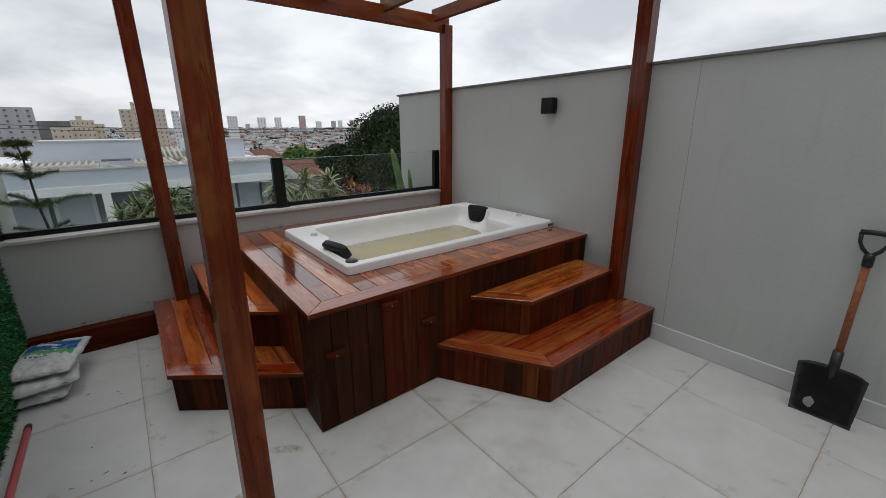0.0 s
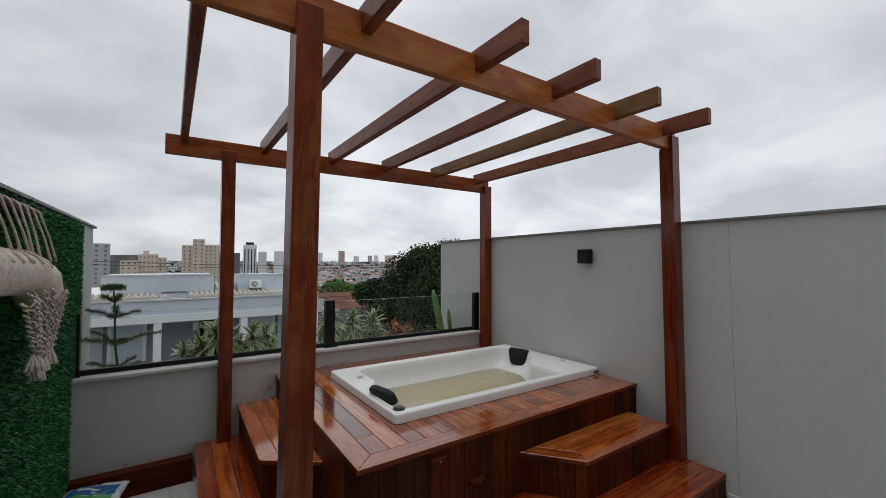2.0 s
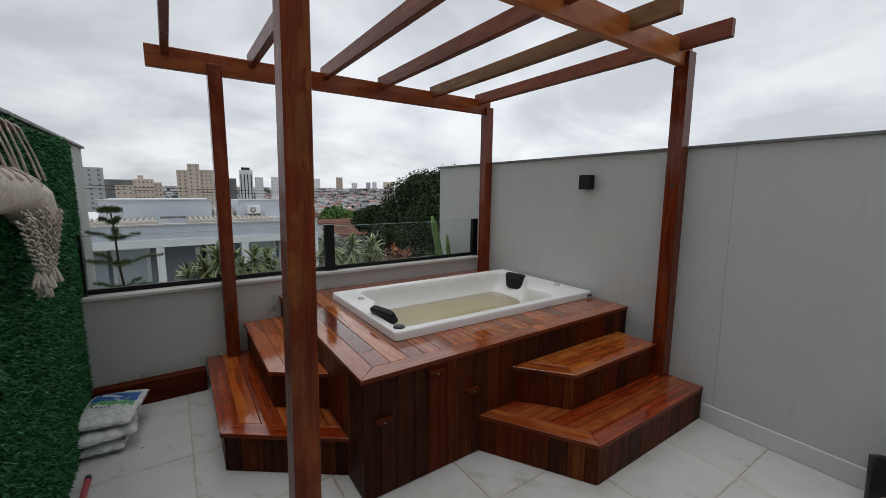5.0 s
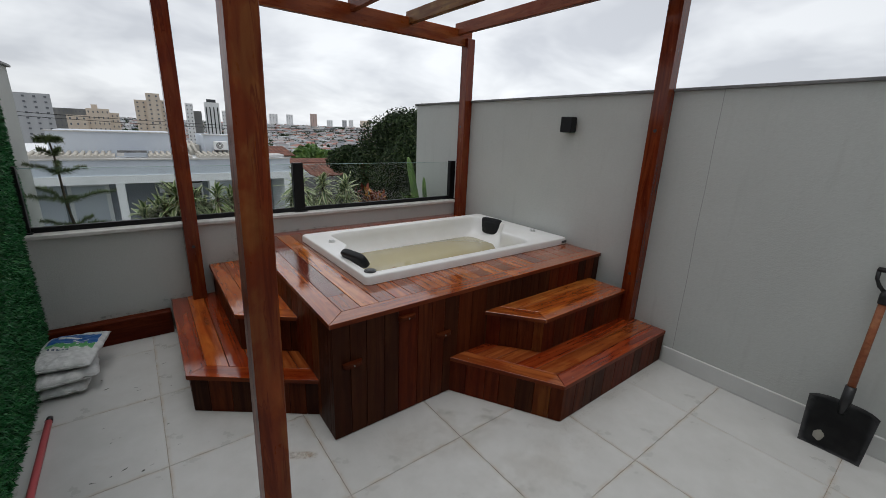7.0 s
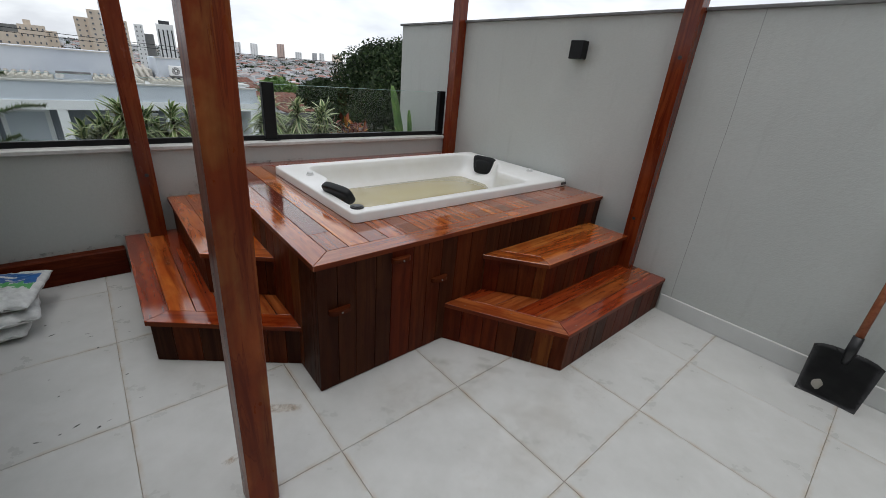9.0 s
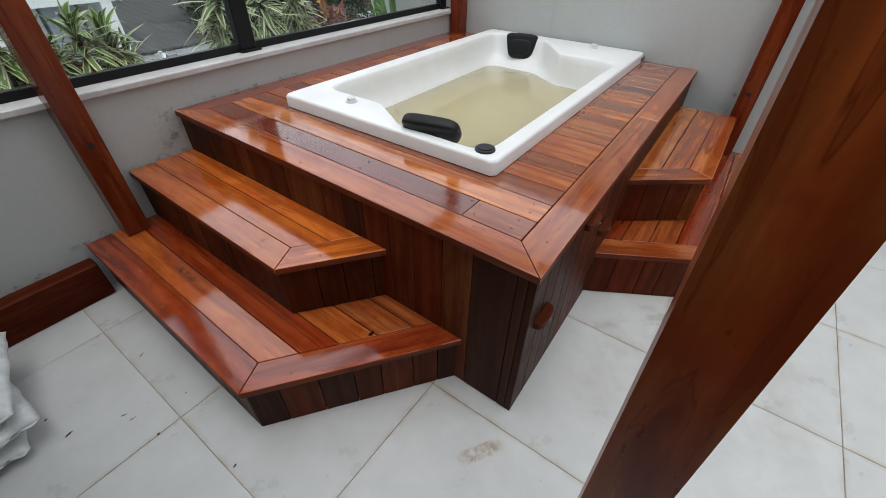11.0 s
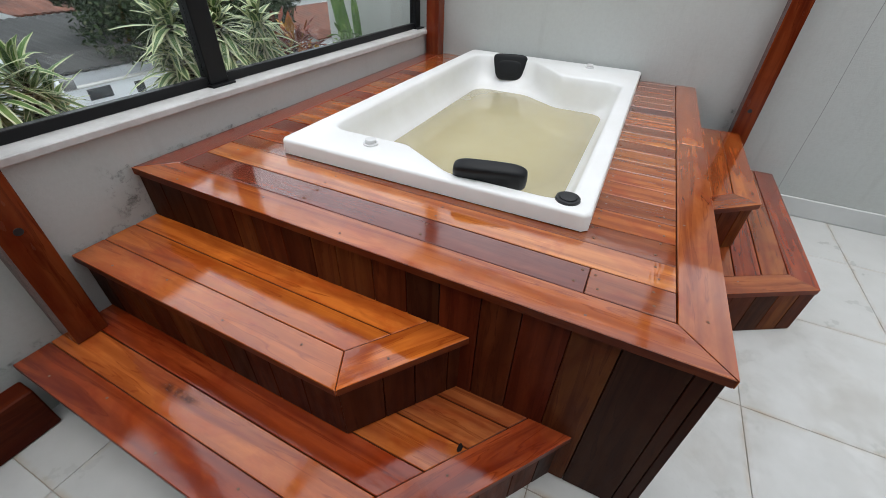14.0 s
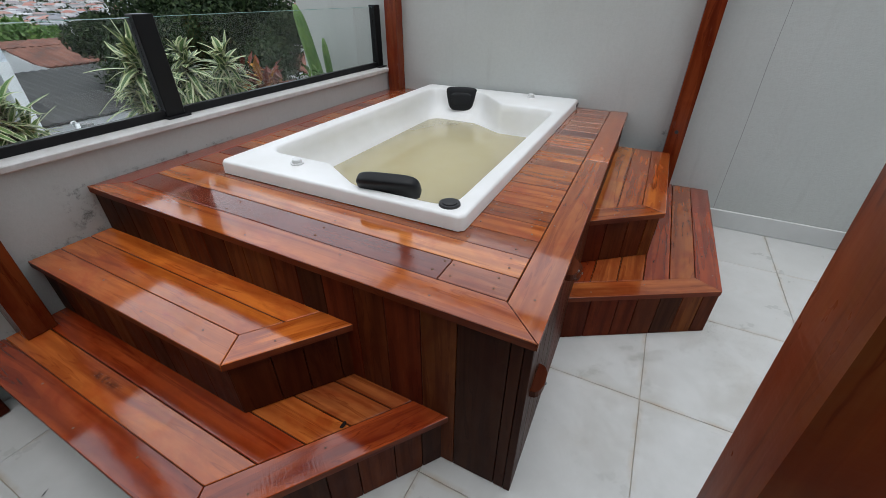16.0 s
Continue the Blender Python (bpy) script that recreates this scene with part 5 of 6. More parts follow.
def terrain(d):
    pts = [(0, -3.1), (30, -3.1), (60, -4.8), (150, -10.8), (250, -16.8), (400, -21.4), (600, -17.4), (900, -6.6), (1300, -9.0), (4600, -40.0)]
    for (a, za), (b, zb) in zip(pts, pts[1:]):
        if d <= b:
            w = (d - a) / (b - a)
            return za + (zb - za) * (w * w * (3 - 2 * w) if b < 1000 else w)
    return pts[-1][1]


bm = bmesh.new()
dist = [0.5, 8, 16, 30, 45, 60, 90, 120, 150, 200, 250, 320, 400, 500, 600, 750, 900, 1300, 2200, 4600]
rings = []
for d in dist:
    rings.append([bm.verts.new((CAMERA_XY[0] + d * math.sin(t), CAMERA_XY[1] + d * math.cos(t), terrain(d))) for t in (2 * math.pi * i / 72 for i in range(72))])
for a, b in zip(rings, rings[1:]):
    for i in range(72):
        bm.faces.new((a[i], b[i], b[(i + 1) % 72], a[(i + 1) % 72])).smooth = True
bm.faces.new(rings[0])
bmesh.ops.recalc_face_normals(bm, faces=bm.faces)
ground = tagged(mesh_ob("ground", bm, asphalt), "grey and green town ground falling to a valley and rising to hills", "ground", kind="structure")


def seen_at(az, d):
    return CAMERA_XY[0] + d * math.sin(radians(az)), CAMERA_XY[1] + d * math.cos(radians(az))


roof_tile = material("clay_roof", (0.30, 0.10, 0.05), 0.85)
g = Graph(roof_tile)
g.put(g.b.inputs["Base Color"], g.ramp(g.noise(g.coords(), 2.5, 5, 0.7), [(0.3, (0.06, 0.033, 0.026)), (0.48, (0.15, 0.056, 0.036)), (0.62, (0.22, 0.085, 0.054)), (0.75, (0.28, 0.16, 0.12))]))
fibre = material("fibre_cement", (0.10, 0.10, 0.10), 0.9)
g = Graph(fibre)
g.put(g.b.inputs["Base Color"], g.ramp(g.noise(g.coords(), 1.3, 6, 0.7), [(0.3, (0.03, 0.03, 0.03)), (0.7, (0.075, 0.075, 0.074))]))
pale_tile = material("pale_roof_tile", (0.55, 0.52, 0.46), 0.8)
dark_void = material("shaded_glass", (0.03, 0.035, 0.04), 0.2)
town = material("hazed_town_walls", (0.5, 0.5, 0.48), 0.9)
g = Graph(town)
# white and grey walls, shifted whiter and bluer: distance haze put into the colours
g.put(g.b.inputs["Base Color"], g.ramp(g.island(), [(0.0, (0.56, 0.58, 0.60)), (0.25, (0.76, 0.77, 0.78)), (0.42, (0.42, 0.42, 0.43)), (0.6, (0.80, 0.80, 0.80)), (0.78, (0.30, 0.33, 0.37)), (0.9, (0.60, 0.54, 0.50)), (1.0, (0.46, 0.52, 0.58))]))
town_roof = material("town_roofs", (0.3, 0.12, 0.08), 0.9)
g = Graph(town_roof)
g.put(g.b.inputs["Base Color"], g.ramp(g.island(), [(0.0, (0.34, 0.16, 0.13)), (0.35, (0.40, 0.23, 0.19)), (0.5, (0.24, 0.25, 0.27)), (0.8, (0.46, 0.46, 0.46)), (1.0, (0.32, 0.15, 0.11))]))

sheet_roof = material("pale_sheet", (0.45, 0.47, 0.46), 0.5)
g = Graph(sheet_roof)
g.put(g.b.inputs["Base Color"], g.ramp(g.noise(g.coords("Object", (4, 0.6, 1)), 1.2, 5, 0.7), [(0.3, (0.18, 0.19, 0.19)), (0.6, (0.42, 0.45, 0.45)), (0.8, (0.55, 0.57, 0.56))]))

# far hillside of small houses and trees
rs = random.Random(12)
vw, fw, vr, fr_, vt, ft = [], [], [], [], [], []
for i in range(9500):
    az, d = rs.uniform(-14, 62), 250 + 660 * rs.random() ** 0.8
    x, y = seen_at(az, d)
    z = terrain(d)
    a = rs.uniform(0, 1.57)
    c, s = math.cos(a), math.sin(a)
    w, l = rs.uniform(1.7, 3.6), rs.uniform(2.2, 4.8)
    h = rs.choice((3.0, 3.4, 4.4, 5.5, 7.0))
    cs = [(x + c * p - s * q, y + s * p + c * q) for p, q in ((-w, -l), (w, -l), (w, l), (-w, l))]
    b = len(vw)
    vw += [(px, py, z - 3) for px, py in cs] + [(px, py, z + h) for px, py in cs]
    fw += [(b + k, b + (k + 1) % 4, b + 4 + (k + 1) % 4, b + 4 + k) for k in range(4)] + [(b + 4, b + 5, b + 6, b + 7)]
    if rs.random() < 0.3:
        b = len(vr)
        e = [(x + (px - x) * 1.1, y + (py - y) * 1.1, z + h + 0.05) for px, py in cs]
        top = [(x + c * 0 - s * q, y + s * 0 + c * q, z + h + w * 0.45) for q in (-l * 0.6, l * 0.6)]
        vr += e + top
        fr_ += [(b, b + 1, b + 4), (b + 1, b + 2, b + 5, b + 4), (b + 2, b + 3, b + 5), (b + 3, b, b + 4, b + 5)]
for i in range(7000):
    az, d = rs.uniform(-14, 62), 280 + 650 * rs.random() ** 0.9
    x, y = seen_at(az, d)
    z, r = terrain(d), rs.uniform(2.2, 5.0)
    for k in range(22):
        t, p = rs.uniform(0, 6.28), rs.uniform(-0.3, 1.5)
        q = rs.uniform(0.6, 1.0) * r
        cx, cy, cz = x + 1.3 * q * math.cos(t) * math.cos(p), y + 1.3 * q * math.sin(t) * math.cos(p), z + r * 0.6 + q * math.sin(p)
        b = len(vt)
        e = r * 0.28
        vt += [(cx + rs.uniform(-e, e), cy + rs.uniform(-e, e), cz + rs.uniform(-e, e)) for _ in range(4)]
        ft.append((b, b + 1, b + 2, b + 3))
for nm, vv, ff, mm, lab, cat in (("town_houses", vw, fw, town, "white and grey small houses crowding the far hillside", "houses"), ("town_roofs", vr, fr_, town_roof, "clay and grey roofs of the far houses", "roofs"), ("far_trees", vt, ft, leaf_dark, "dark trees scattered among the far houses", "trees")):
    me = bpy.data.meshes.new(nm)
    me.from_pydata(vv, [], ff)
    me.materials.append(mm)
    tagged(new(nm, me), lab, cat, kind="stuff")


# window glass made lighter than dark_void: distance haze is put into its colour
tower_glass = material("haze_tinted_window", (0.15, 0.16, 0.18), 0.3)


def tower(az0, az1, elev, d, mats, label, floors, bays, side=0.6, crown=0, stripes=False, dark=False):
    """An apartment tower placed to fit the camera's view: it fills the bearings az0 to az1 and rises to elev degrees
    above eye level.
    """
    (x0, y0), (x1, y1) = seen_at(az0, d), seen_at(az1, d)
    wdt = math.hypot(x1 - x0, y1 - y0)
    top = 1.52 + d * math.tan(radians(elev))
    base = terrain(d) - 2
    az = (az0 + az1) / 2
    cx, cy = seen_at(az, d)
    tw = thing("apartment_tower", label, "building", (cx, cy, base), group="towers on the skyline", rz=-az)
    hgt, dep = top - base, wdt * side
    body = bmesh.new()
    box(body, -wdt / 2, wdt / 2, 0, dep, 0, hgt)
    part("wall", body, mats, tw)
    if stripes:
        part("roof_block", boxed(-wdt * 0.32, wdt * 0.30, dep * 0.1, dep * 0.8, hgt - 0.01, hgt * 1.045), dark_void, tw)
        crown = 0
    for k in range(crown):
        part("roof_block", boxed(-wdt * 0.25 + k * wdt * 0.3, wdt * 0.02 + k * wdt * 0.3, dep * 0.2, dep * 0.8, hgt - 0.01, hgt + hgt * (0.07 - 0.02 * k)), mats, tw)
    floors, cols = int(floors * 1.35), (bays if stripes else bays)
    if stripes:
        for b in range(bays):
            u = -wdt / 2 + wdt * (b + 0.5) / bays
            part("window_strip", boxed(u - wdt * 0.15 / bays, u + wdt * 0.15 / bays, -0.15, 0.05, hgt * 0.03, hgt * 0.93), dark_void, tw)
    else:
        vis = min(floors, max(3, int(floors * min(1.0, (top + 6) / hgt + 0.15))))
        bays = cols
        ww, wh = wdt / bays * 0.26, hgt / floors * 0.34
        me = boxed(-ww / 2, ww / 2, -0.12, 0.05, 0, wh)
        first = part("window", me, tower_glass, tw)
        firstpos = True
        for fl in range(floors - vis, floors):
            for b in range(bays):
                o = first if firstpos else new("window", first.data)
                firstpos = False
                o.parent = tw
                o.location = (-wdt / 2 + wdt * (b + 0.5) / bays, 0, hgt * (fl + 0.25) / floors)
    return tw


cream = material("cream_tower", (0.55, 0.47, 0.38), 0.85)
greyt = material("grey_tower", (0.42, 0.43, 0.45), 0.85)
bare = material("bare_concrete", (0.22, 0.22, 0.22), 0.9)
whitet = material("white_tower", (0.72, 0.73, 0.74), 0.85)
pinkt = material("pink_tower", (0.50, 0.36, 0.31), 0.85)
for mm, c0, c1 in ((cream, (0.66, 0.56, 0.46), (0.78, 0.68, 0.57)), (greyt, (0.46, 0.47, 0.49), (0.56, 0.57, 0.59)), (bare, (0.15, 0.15, 0.15), (0.28, 0.28, 0.27)), (whitet, (0.82, 0.83, 0.84), (0.90, 0.91, 0.91)), (pinkt, (0.50, 0.38, 0.33), (0.62, 0.47, 0.42))):
    g = Graph(mm)
    g.put(g.b.inputs["Base Color"], g.ramp(g.noise(g.coords("Object", (1, 1, 0.3)), 0.25, 4), [(0.3, c0), (0.7, c1)]))
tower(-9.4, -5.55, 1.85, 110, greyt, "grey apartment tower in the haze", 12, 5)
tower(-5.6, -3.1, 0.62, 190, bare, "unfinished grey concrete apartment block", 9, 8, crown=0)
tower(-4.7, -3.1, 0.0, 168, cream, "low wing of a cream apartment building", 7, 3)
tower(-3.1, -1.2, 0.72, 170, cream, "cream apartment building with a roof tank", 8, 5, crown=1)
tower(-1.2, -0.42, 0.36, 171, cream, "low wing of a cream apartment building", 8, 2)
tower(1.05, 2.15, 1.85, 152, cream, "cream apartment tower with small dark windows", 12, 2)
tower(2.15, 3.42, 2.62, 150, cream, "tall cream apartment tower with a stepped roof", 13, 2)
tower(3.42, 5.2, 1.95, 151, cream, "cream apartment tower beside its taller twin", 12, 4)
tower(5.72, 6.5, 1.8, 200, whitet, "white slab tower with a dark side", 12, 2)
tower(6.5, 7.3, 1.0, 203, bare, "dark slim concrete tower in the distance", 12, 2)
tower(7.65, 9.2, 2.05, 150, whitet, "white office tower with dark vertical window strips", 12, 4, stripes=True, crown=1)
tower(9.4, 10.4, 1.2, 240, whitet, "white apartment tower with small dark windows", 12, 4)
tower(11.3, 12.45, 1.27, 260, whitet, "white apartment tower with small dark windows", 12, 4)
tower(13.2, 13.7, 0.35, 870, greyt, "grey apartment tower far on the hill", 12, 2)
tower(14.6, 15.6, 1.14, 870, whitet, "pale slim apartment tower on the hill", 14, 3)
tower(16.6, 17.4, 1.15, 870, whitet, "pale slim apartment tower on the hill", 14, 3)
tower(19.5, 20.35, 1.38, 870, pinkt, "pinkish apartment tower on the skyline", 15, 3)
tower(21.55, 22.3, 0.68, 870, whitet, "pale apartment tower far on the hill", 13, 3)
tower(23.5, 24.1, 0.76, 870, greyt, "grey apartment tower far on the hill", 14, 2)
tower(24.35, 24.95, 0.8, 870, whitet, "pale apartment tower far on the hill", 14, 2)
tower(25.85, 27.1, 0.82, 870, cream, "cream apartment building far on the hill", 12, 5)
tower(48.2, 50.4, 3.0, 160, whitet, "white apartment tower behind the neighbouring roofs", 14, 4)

# ---- the white house opposite ----
HY_ = 13.0
house = thing("white_house", "white neighbouring house with a flat roof and three wide openings", "house", (0.6, HY_, -3.1))


def hp(name, x0, x1, y0, y1, z0, z1, mat, label="", bevel=0.0, parent=None):
    ob = part(name, boxed(x0, x1, y0, y1, z0, z1, bevel), mat, parent or house, label)
    ob.matrix_world = Matrix()
    return ob


hp("roof_band", -6.0, 3.76, HY_ - 0.02, HY_ + 0.5, -0.09, 0.335, blue_paint)
hp("lintel", -6.0, 3.76, HY_ - 0.06, HY_ + 0.4, -0.315, -0.09, white_paint)
for x0, x1 in ((-6.0, -3.7), (-1.075, -0.88), (1.235, 1.44), (3.52, 3.76)):
    hp("pillar", x0, x1, HY_ - 0.05, HY_ + 0.35, -3.1, -0.315, white_paint)
hp("back_wall", -6.0, 3.76, HY_ + 1.7, HY_ + 1.9, -3.1, 0.0, shaded_recess_paint, "blue-grey recessed wall with its shade put into the colour")
hp("slab", -6.0, 3.76, HY_ + 0.5, HY_ + 9, 0.14, 0.32, white_paint)
hp("side_wall", 3.56, 3.76, HY_ + 0.35, HY_ + 9, -3.1, 0.14, white_paint)
hp("gutter", -6.0, 3.76, HY_ - 0.06, HY_ + 0.1, 0.335, 0.375, stone)
for x0, x1, mt in ((-3.6, -2.40, blue_paint), (-2.28, -1.30, white_paint), (1.52, 2.62, white_paint), (2.72, 3.44, blue_paint)):
    hp("door_leaf", x0, x1, HY_ + 1.55, HY_ + 1.7, -3.0, -0.44, mt, "pale panelled door")
    hp("door_panel", x0 + 0.10, x1 - 0.10, HY_ + 1.53, HY_ + 1.549, -2.8, -0.56, blue_paint)
hp("window_surround", 0.20, 1.22, HY_ + 1.62, HY_ + 1.7, -2.7, -0.44, black_metal, "black outer window frame")
hp("window_frame", 0.32, 1.22, HY_ + 1.59, HY_ + 1.619, -2.6, -0.58, white_paint)
for x0, x1 in ((0.42, 0.76), (0.82, 1.16)):
    for z0, z1 in ((-2.5, -1.62), (-1.54, -0.74)):
        hp("window_glass", x0, x1, HY_ + 1.57, HY_ + 1.589, z0, z1, dark_void)
hp("wall_box", -0.02, 0.12, HY_ + 1.55, HY_ + 1.7, -0.85, -0.6, white_paint)
hp("parapet_box", -2.45, 0.56, HY_ + 1.4, HY_ + 4.5, 0.32, 1.04, blue_paint, "pale blue rooftop block")
hp("parapet_cap", -2.50, 0.60, HY_ + 1.36, HY_ + 1.5, 1.04, 1.075, stone)
hp("parapet_box", 1.40, 3.08, HY_ + 1.4, HY_ + 3.4, 0.32, 1.02, blue_paint, "pale blue rooftop block")
hp("parapet_cap", 1.36, 3.12, HY_ + 1.36, HY_ + 1.5, 1.02, 1.055, stone)
hp("roof_ledge", 2.3, 3.7, HY_ + 0.4, HY_ + 1.1, 0.375, 0.45, stone)
hp("hatch", -0.93, -0.22, HY_ + 0.9, HY_ + 1.2, 0.48, 0.53, grey_metal)
hp("hatch_foot", -0.95, -0.78, HY_ + 0.9, HY_ + 1.1, 0.375, 0.48, stone)
for x0, x1 in ((-3.9, -1.0), (-0.2, 0.9), (1.1, 2.3)):
    hp("tile_roof", x0, x1, HY_ + 0.25, HY_ + 1.35, 0.34, 0.43, pale_tile, "row of pale roof tiles")
    k = x0 + 0.08
    while k < x1 - 0.05:
        bm = bmesh.new()
        cylinder(bm, (k, HY_ + 0.2, 0.415), (k, HY_ + 1.3, 0.47), 0.05, n=8)
        part("roof_tile", bm, pale_tile, house).matrix_world = Matrix()
        k += 0.15
# the pale tiled slope that rises between the two roof blocks
hp("tile_slope", 0.66, 1.34, HY_ + 2.2, HY_ + 3.4, 0.32, 0.66, pale_tile)
k = 0.72
while k < 1.30:
    bm = bmesh.new()
    cylinder(bm, (k, HY_ + 1.5, 0.46), (k, HY_ + 2.7, 0.74), 0.05, n=8)
    part("roof_tile", bm, pale_tile, house).matrix_world = Matrix()
    k += 0.15
ac = thing("air_conditioner", "white outdoor air conditioner unit on the neighbouring roof block", "air conditioner", (1.86, HY_ + 1.22, 0.56))
part("casing", boxed(-0.20, 0.20, -0.12, 0.12, 0, 0.28, 0.015), white_paint, ac)
bm = bmesh.new()
cylinder(bm, (-0.04, -0.121, 0.14), (-0.04, -0.132, 0.14), 0.105, 0.10, 24)
part("fan_grille", bm, grey_metal, ac, "round grey fan grille")
for rr in (0.085, 0.06):
    bm = bmesh.new()
    tube(bm, [(-0.04 + rr * math.cos(t), -0.134, 0.14 + rr * math.sin(t)) for t in (2 * math.pi * i / 20 for i in range(21))], 0.005, 5)
    part("guard_ring", bm, white_paint, ac)
bm = bmesh.new()
cylinder(bm, (-0.04, -0.133, 0.14), (-0.04, -0.14, 0.14), 0.035, 0.03, 16)
part("fan_hub", bm, white_paint, ac)
part("bracket", boxed(-0.19, 0.19, -0.1, 0.16, -0.04, -0.002), grey_metal, ac)

# ---- roofs and yards beside it ----
def shed(name, label, cat, x0, x1, y0, y1, z0, z1, z2, mat, wallmat):
    ob = thing(name, label, cat, ((x0 + x1) / 2, (y0 + y1) / 2, -6.0))
    bm = bmesh.new()
    n = max(6, int((x1 - x0) / 0.28) * 2)
    rows_ = []
    for yy, zz in ((y0, z1 - 0.06), (y0, z1), (y1, z2), (y1, z2 - 0.06)):
        rows_.append([bm.verts.new((x0 + (x1 - x0) * i / n, yy, zz + (0.022 if i % 2 else -0.012))) for i in range(n + 1)])
    for p, q in zip(rows_, rows_[1:] + rows_[:1]):
        for i in range(n):
            bm.faces.new((p[i], p[i + 1], q[i + 1], q[i]))
    for i in (0, n):
        bm.faces.new([r[i] for r in rows_])
    bmesh.ops.recalc_face_normals(bm, faces=bm.faces)
    part("roof", bm, mat, ob).matrix_world = Matrix()
    w = part("wall", boxed(x0 + 0.25, x1 - 0.25, y0 + 0.2, y1 - 0.2, -6.0, min(z1, z2) - 0.12), wallmat, ob)
    w.matrix_world = Matrix()
    return ob


shed("shed", "long shed with a dark corrugated fibre-cement roof", "shed", 3.95, 10.5, 14.0, 20.0, 0, -1.75, -1.2, fibre, white_paint)
shed("neighbour_house", "house with an orange clay tile roof beyond the shed", "house", 7.25, 13.0, 20.6, 23.0, 0, -1.2, -0.72, roof_tile, white_paint)
shed("neighbour_house", "house with a worn clay tile roof behind the tree", "house", 15.2, 21.0, 14.0, 17.5, 0, -2.35, -1.55, roof_tile, white_paint)
shed("neighbour_house", "small pale house with a clay roof further off", "house", 22.0, 31.0, 21.5, 24.5, 0, -1.8, -1.2, roof_tile, white_paint)
shed("neighbour_house", "low house with a brown clay roof before a bush", "house", 7.9, 13.0, 26.6, 28.0, 0, -1.0, -0.82, roof_tile, white_paint)
shed("neighbour_house", "white house with a small clay roof on the slope", "house", 7.6, 9.3, 30.0, 33.0, 0, -0.75, -0.25, roof_tile, white_paint)
shed("yard_shed", "low yard building with pale translucent corrugated sheets", "shed", 3.6, 6.9, 9.6, 13.0, 0, -2.75, -2.62, sheet_roof, white_paint)
yard = thing("yard_wall", "low white yard wall with dark openings beside the shed", "wall", (6.2, 13.6, -6.0))
for nm, x0, x1, y0, y1, z0, z1, mt in (("wall", 4.7, 7.7, 13.55, 13.7, -6.0, -2.08, white_paint), ("opening", 5.25, 5.85, 13.53, 13.56, -2.42, -2.14, dark_void), ("opening", 6.5, 6.75, 13.53, 13.56, -2.5, -2.2, dark_void), ("ledge", 4.65, 7.75, 13.5, 13.72, -2.08, -2.04, stone)):
    part(nm, boxed(x0, x1, y0, y1, z0, z1), mt, yard).matrix_world = Matrix()
gable = thing("gable_wall", "white sloping gable wall beside the clay roof", "wall", (5.8, 20.3, -6.0))
bm = prism([(-1.7, 0.0), (1.55, 0.0), (1.55, 4.75), (0.2, 5.35), (-1.7, 5.75)], 0.0, 0.2, 0)
bmesh.ops.rotate(bm, cent=(0, 0, 0), matrix=Matrix.Rotation(radians(90), 3, "X"), verts=bm.verts)
part("wall", bm, [white_paint, white_paint], gable)
mast = thing("service_pole", "white metal service pole with a meter box on top", "pole", (4.2, 12.3, -2.69))
bm = bmesh.new()
cylinder(bm, (0, 0, 0), (0, 0, 1.2), 0.045, n=12)
part("tube", bm, white_paint, mast)
part("meter_box", boxed(0.05, 0.3, -0.09, 0.09, 0.95, 1.17, 0.01), grey_metal, mast, "grey meter box")
bm = bmesh.new()
tube(bm, [(0, 0, 1.2), (-0.03, 0, 1.27), (-0.1, 0, 1.26), (-0.12, 0, 1.18)], 0.02, 8)
part("bent_pipe", bm, white_paint, mast)


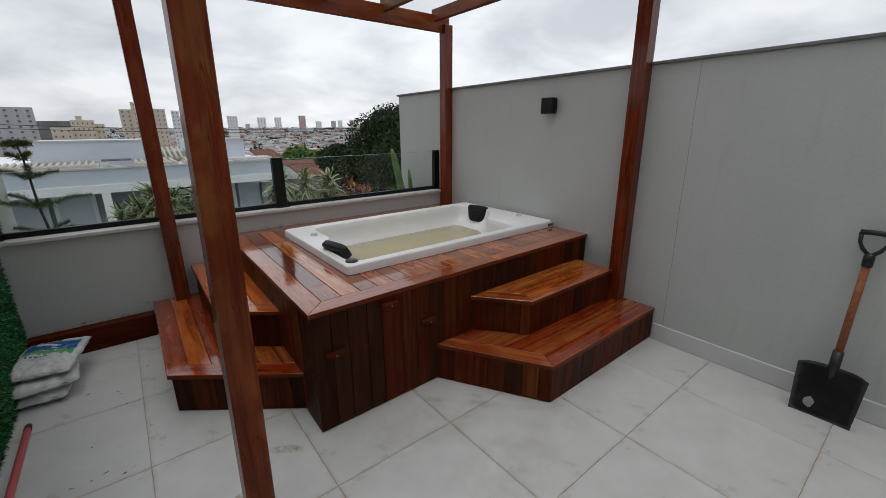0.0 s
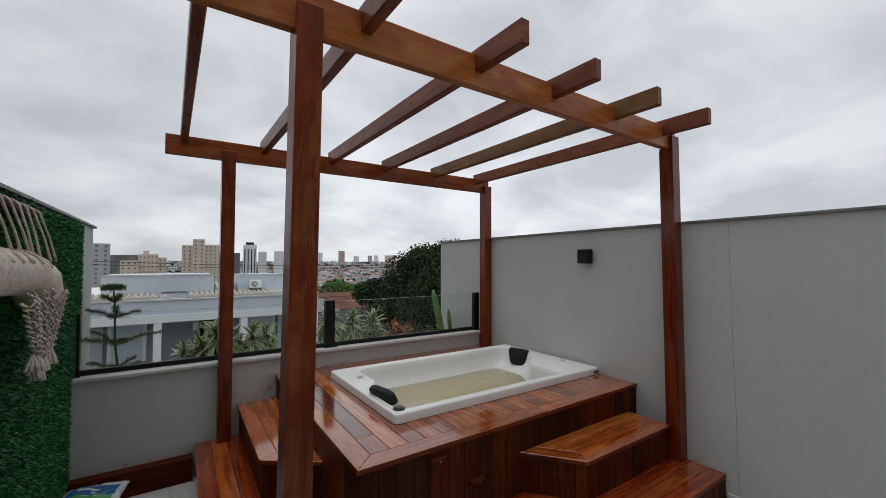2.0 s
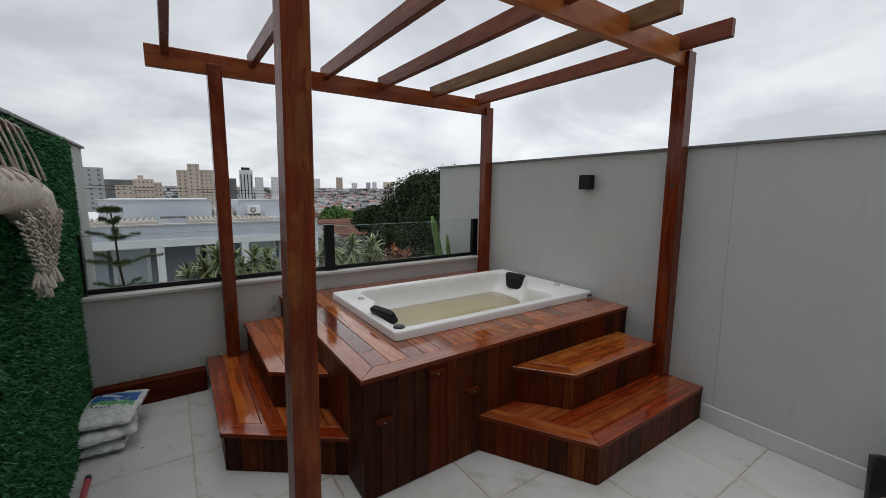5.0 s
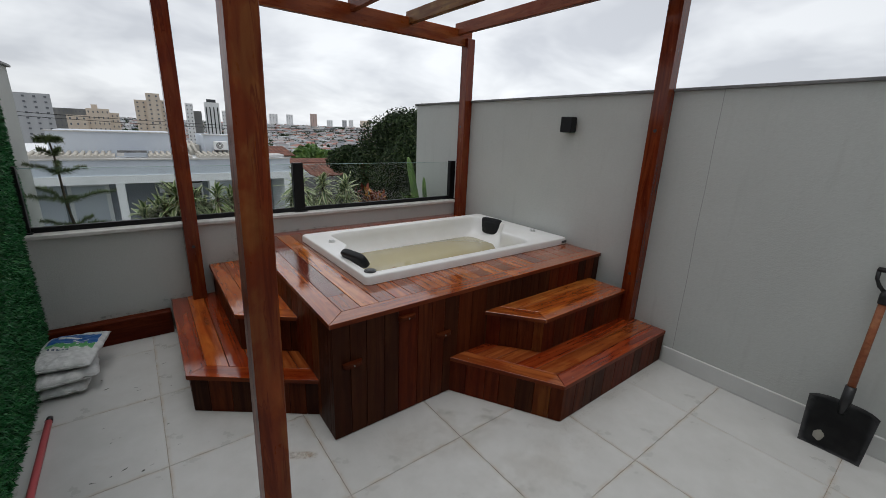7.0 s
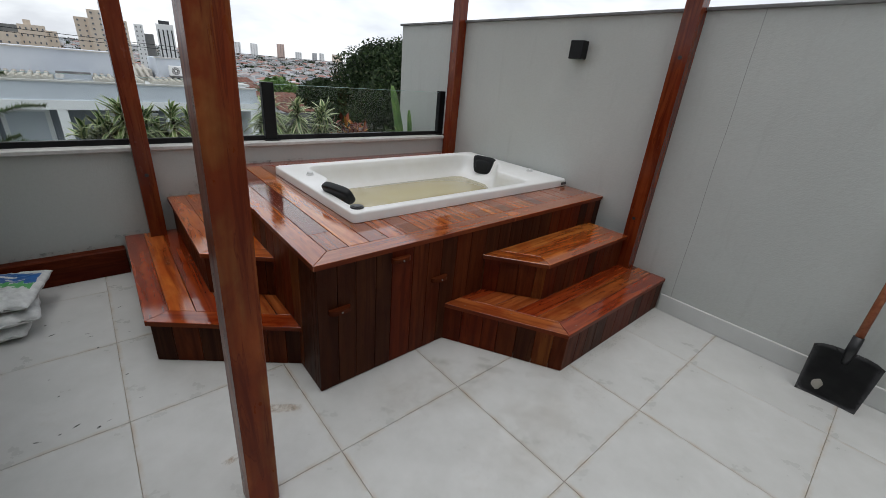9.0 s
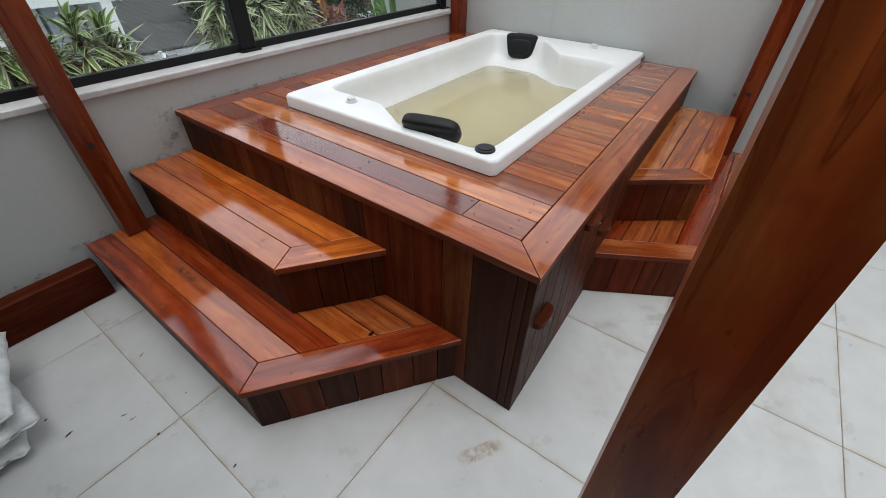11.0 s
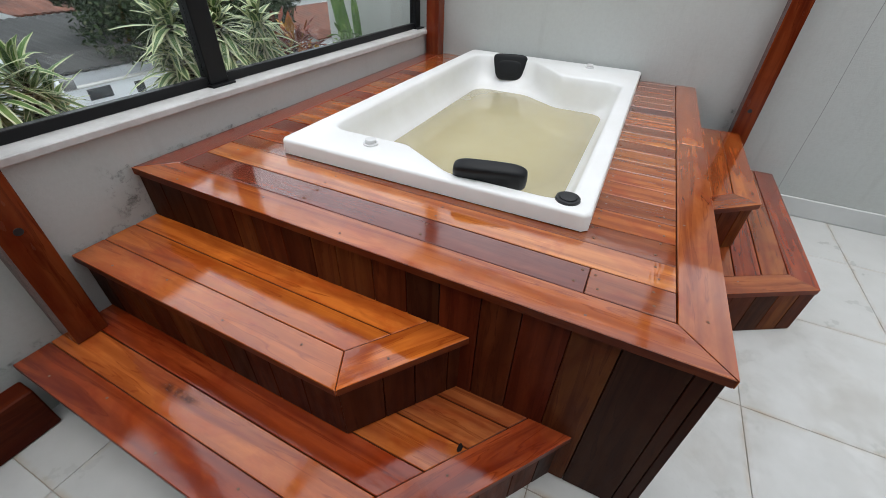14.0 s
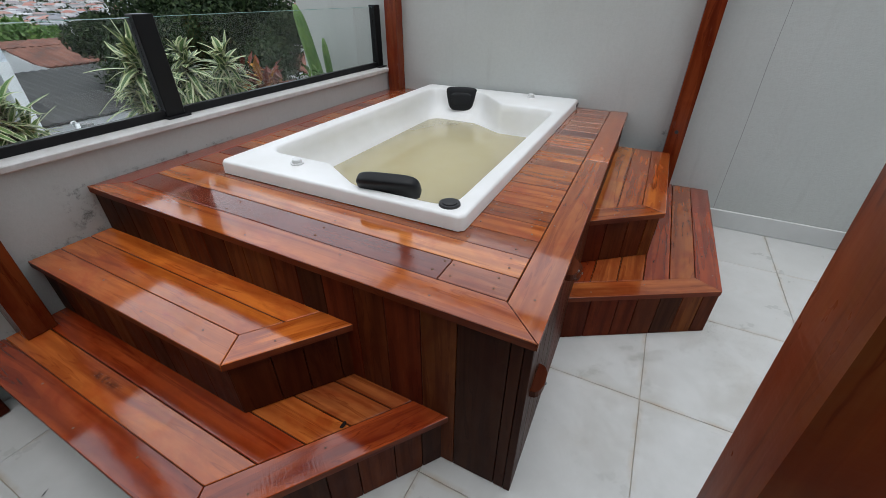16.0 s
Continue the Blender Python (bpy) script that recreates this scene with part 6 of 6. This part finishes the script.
def tree(x, y, z0, cz, rx, rz_, n, seed, mat, label, name="tree", leaf=0.11, lobes=26):
    rng = random.Random(seed)
    t = thing(name, label, "tree", (x, y, z0))
    bm = bmesh.new()
    h = cz - z0
    tube(bm, [(0, 0, 0), (0.1, 0, h * 0.5), (0, 0.1, h)], [0.28, 0.22, 0.12], 10)
    cs = []
    for k in range(lobes):
        a, el = rng.uniform(0, 6.28), rng.uniform(-0.9, 1.45)
        q = rng.uniform(0.45, 0.95)
        c = Vector((rx * q * math.cos(a) * math.cos(el), rx * q * math.sin(a) * math.cos(el), h + rz_ * q * math.sin(el)))
        cs.append((c, rng.uniform(0.16, 0.38) * rx))
        tube(bm, [(0, 0, h * 0.55), (c.x * 0.5, c.y * 0.5, (c.z + h * 0.55) / 2 - 0.1), c], [0.10, 0.06, 0.02], 6)
    part("trunk", bm, bark, t)
    rs2 = np.random.RandomState(seed)
    vv = []
    for c, r in cs:
        m = n // lobes
        d = rs2.normal(0, 1, (m, 3))
        d /= np.linalg.norm(d, axis=1)[:, None]
        p = np.array(c) + d * (r * rs2.uniform(0.55, 1.08, m) ** 0.6)[:, None] * np.array([1, 1, 0.8])
        u = np.cross(d + rs2.normal(0, 0.7, (m, 3)), rs2.normal(0, 1, (m, 3)))
        u /= np.linalg.norm(u, axis=1)[:, None]
        w = np.cross(u, d + rs2.normal(0, 0.5, (m, 3)))
        w /= np.linalg.norm(w, axis=1)[:, None]
        s = leaf * rs2.uniform(0.6, 1.3, m)[:, None]
        vv.append(np.stack([p - u * s, p + w * s * 0.45, p + u * s, p - w * s * 0.45], 1))
    v = np.concatenate(vv).reshape(-1, 3)
    me = bpy.data.meshes.new("crown")
    me.from_pydata(v.tolist(), [], np.arange(len(v)).reshape(-1, 4).tolist())
    me.materials.append(mat)
    ob = new("crown", me)
    ob.parent = t
    return t


tree(10.05, 14.6, -3.1, -0.12, 3.7, 1.95, 110000, 3, leaf_dark, "large dark green leafy tree in the neighbouring garden", leaf=0.08, lobes=64)
tree(11.6, 33.0, -3.6, -1.2, 2.3, 0.55, 9000, 5, leaf_green, "flat-topped bright green bush behind the clay roofs", "bush", 0.22)

# ---- overhead cables ----
for dz in (0.0, -0.10):
    cable = thing("overhead_cable", "thin dark power cable running into the tree", "cable", (10.6, 14.4, 1.42 + dz), group="overhead cables")
    bm = bmesh.new()
    tube(bm, [(-17.5 * w, 0, -0.20 * math.sin(math.pi * w) + 0.30 * w) for w in (i / 32 for i in range(33))], 0.008, 6)
    part("strand", bm, black_metal, cable)

# ---- floor tiles ----
TS, GAP = 0.602, 0.0019
tx0, ty0 = -0.0655 - 2 * TS, 1.4695 - 11 * TS
tile_meshes = {}


def tile(x0, x1, y0, y1):
    if x1 - x0 < 0.01 or y1 - y0 < 0.01:
        return
    key = (round(x1 - x0, 3), round(y1 - y0, 3))
    if key not in tile_meshes:
        bm = boxed(-key[0] / 2, key[0] / 2, -key[1] / 2, key[1] / 2, -0.01, 0.0, 0.0012)
        me = bpy.data.meshes.new("floor_tile")
        bm.to_mesh(me)
        bm.free()
        me.materials.append(tile_mat)
        tile_meshes[key] = me
    ob = new("floor_tile", tile_meshes[key])
    ob.parent = floor
    ob.location = ((x0 + x1) / 2, (y0 + y1) / 2, 0.0)


for i in range(7):
    for j in range(13):
        x0, y0 = tx0 + i * TS, ty0 + j * TS
        tile(max(x0 + GAP / 2, LEFT_X), min(x0 + TS - GAP / 2, WALL_X), max(y0 + GAP / 2, NEAR_Y), min(y0 + TS - GAP / 2, BACK_Y))
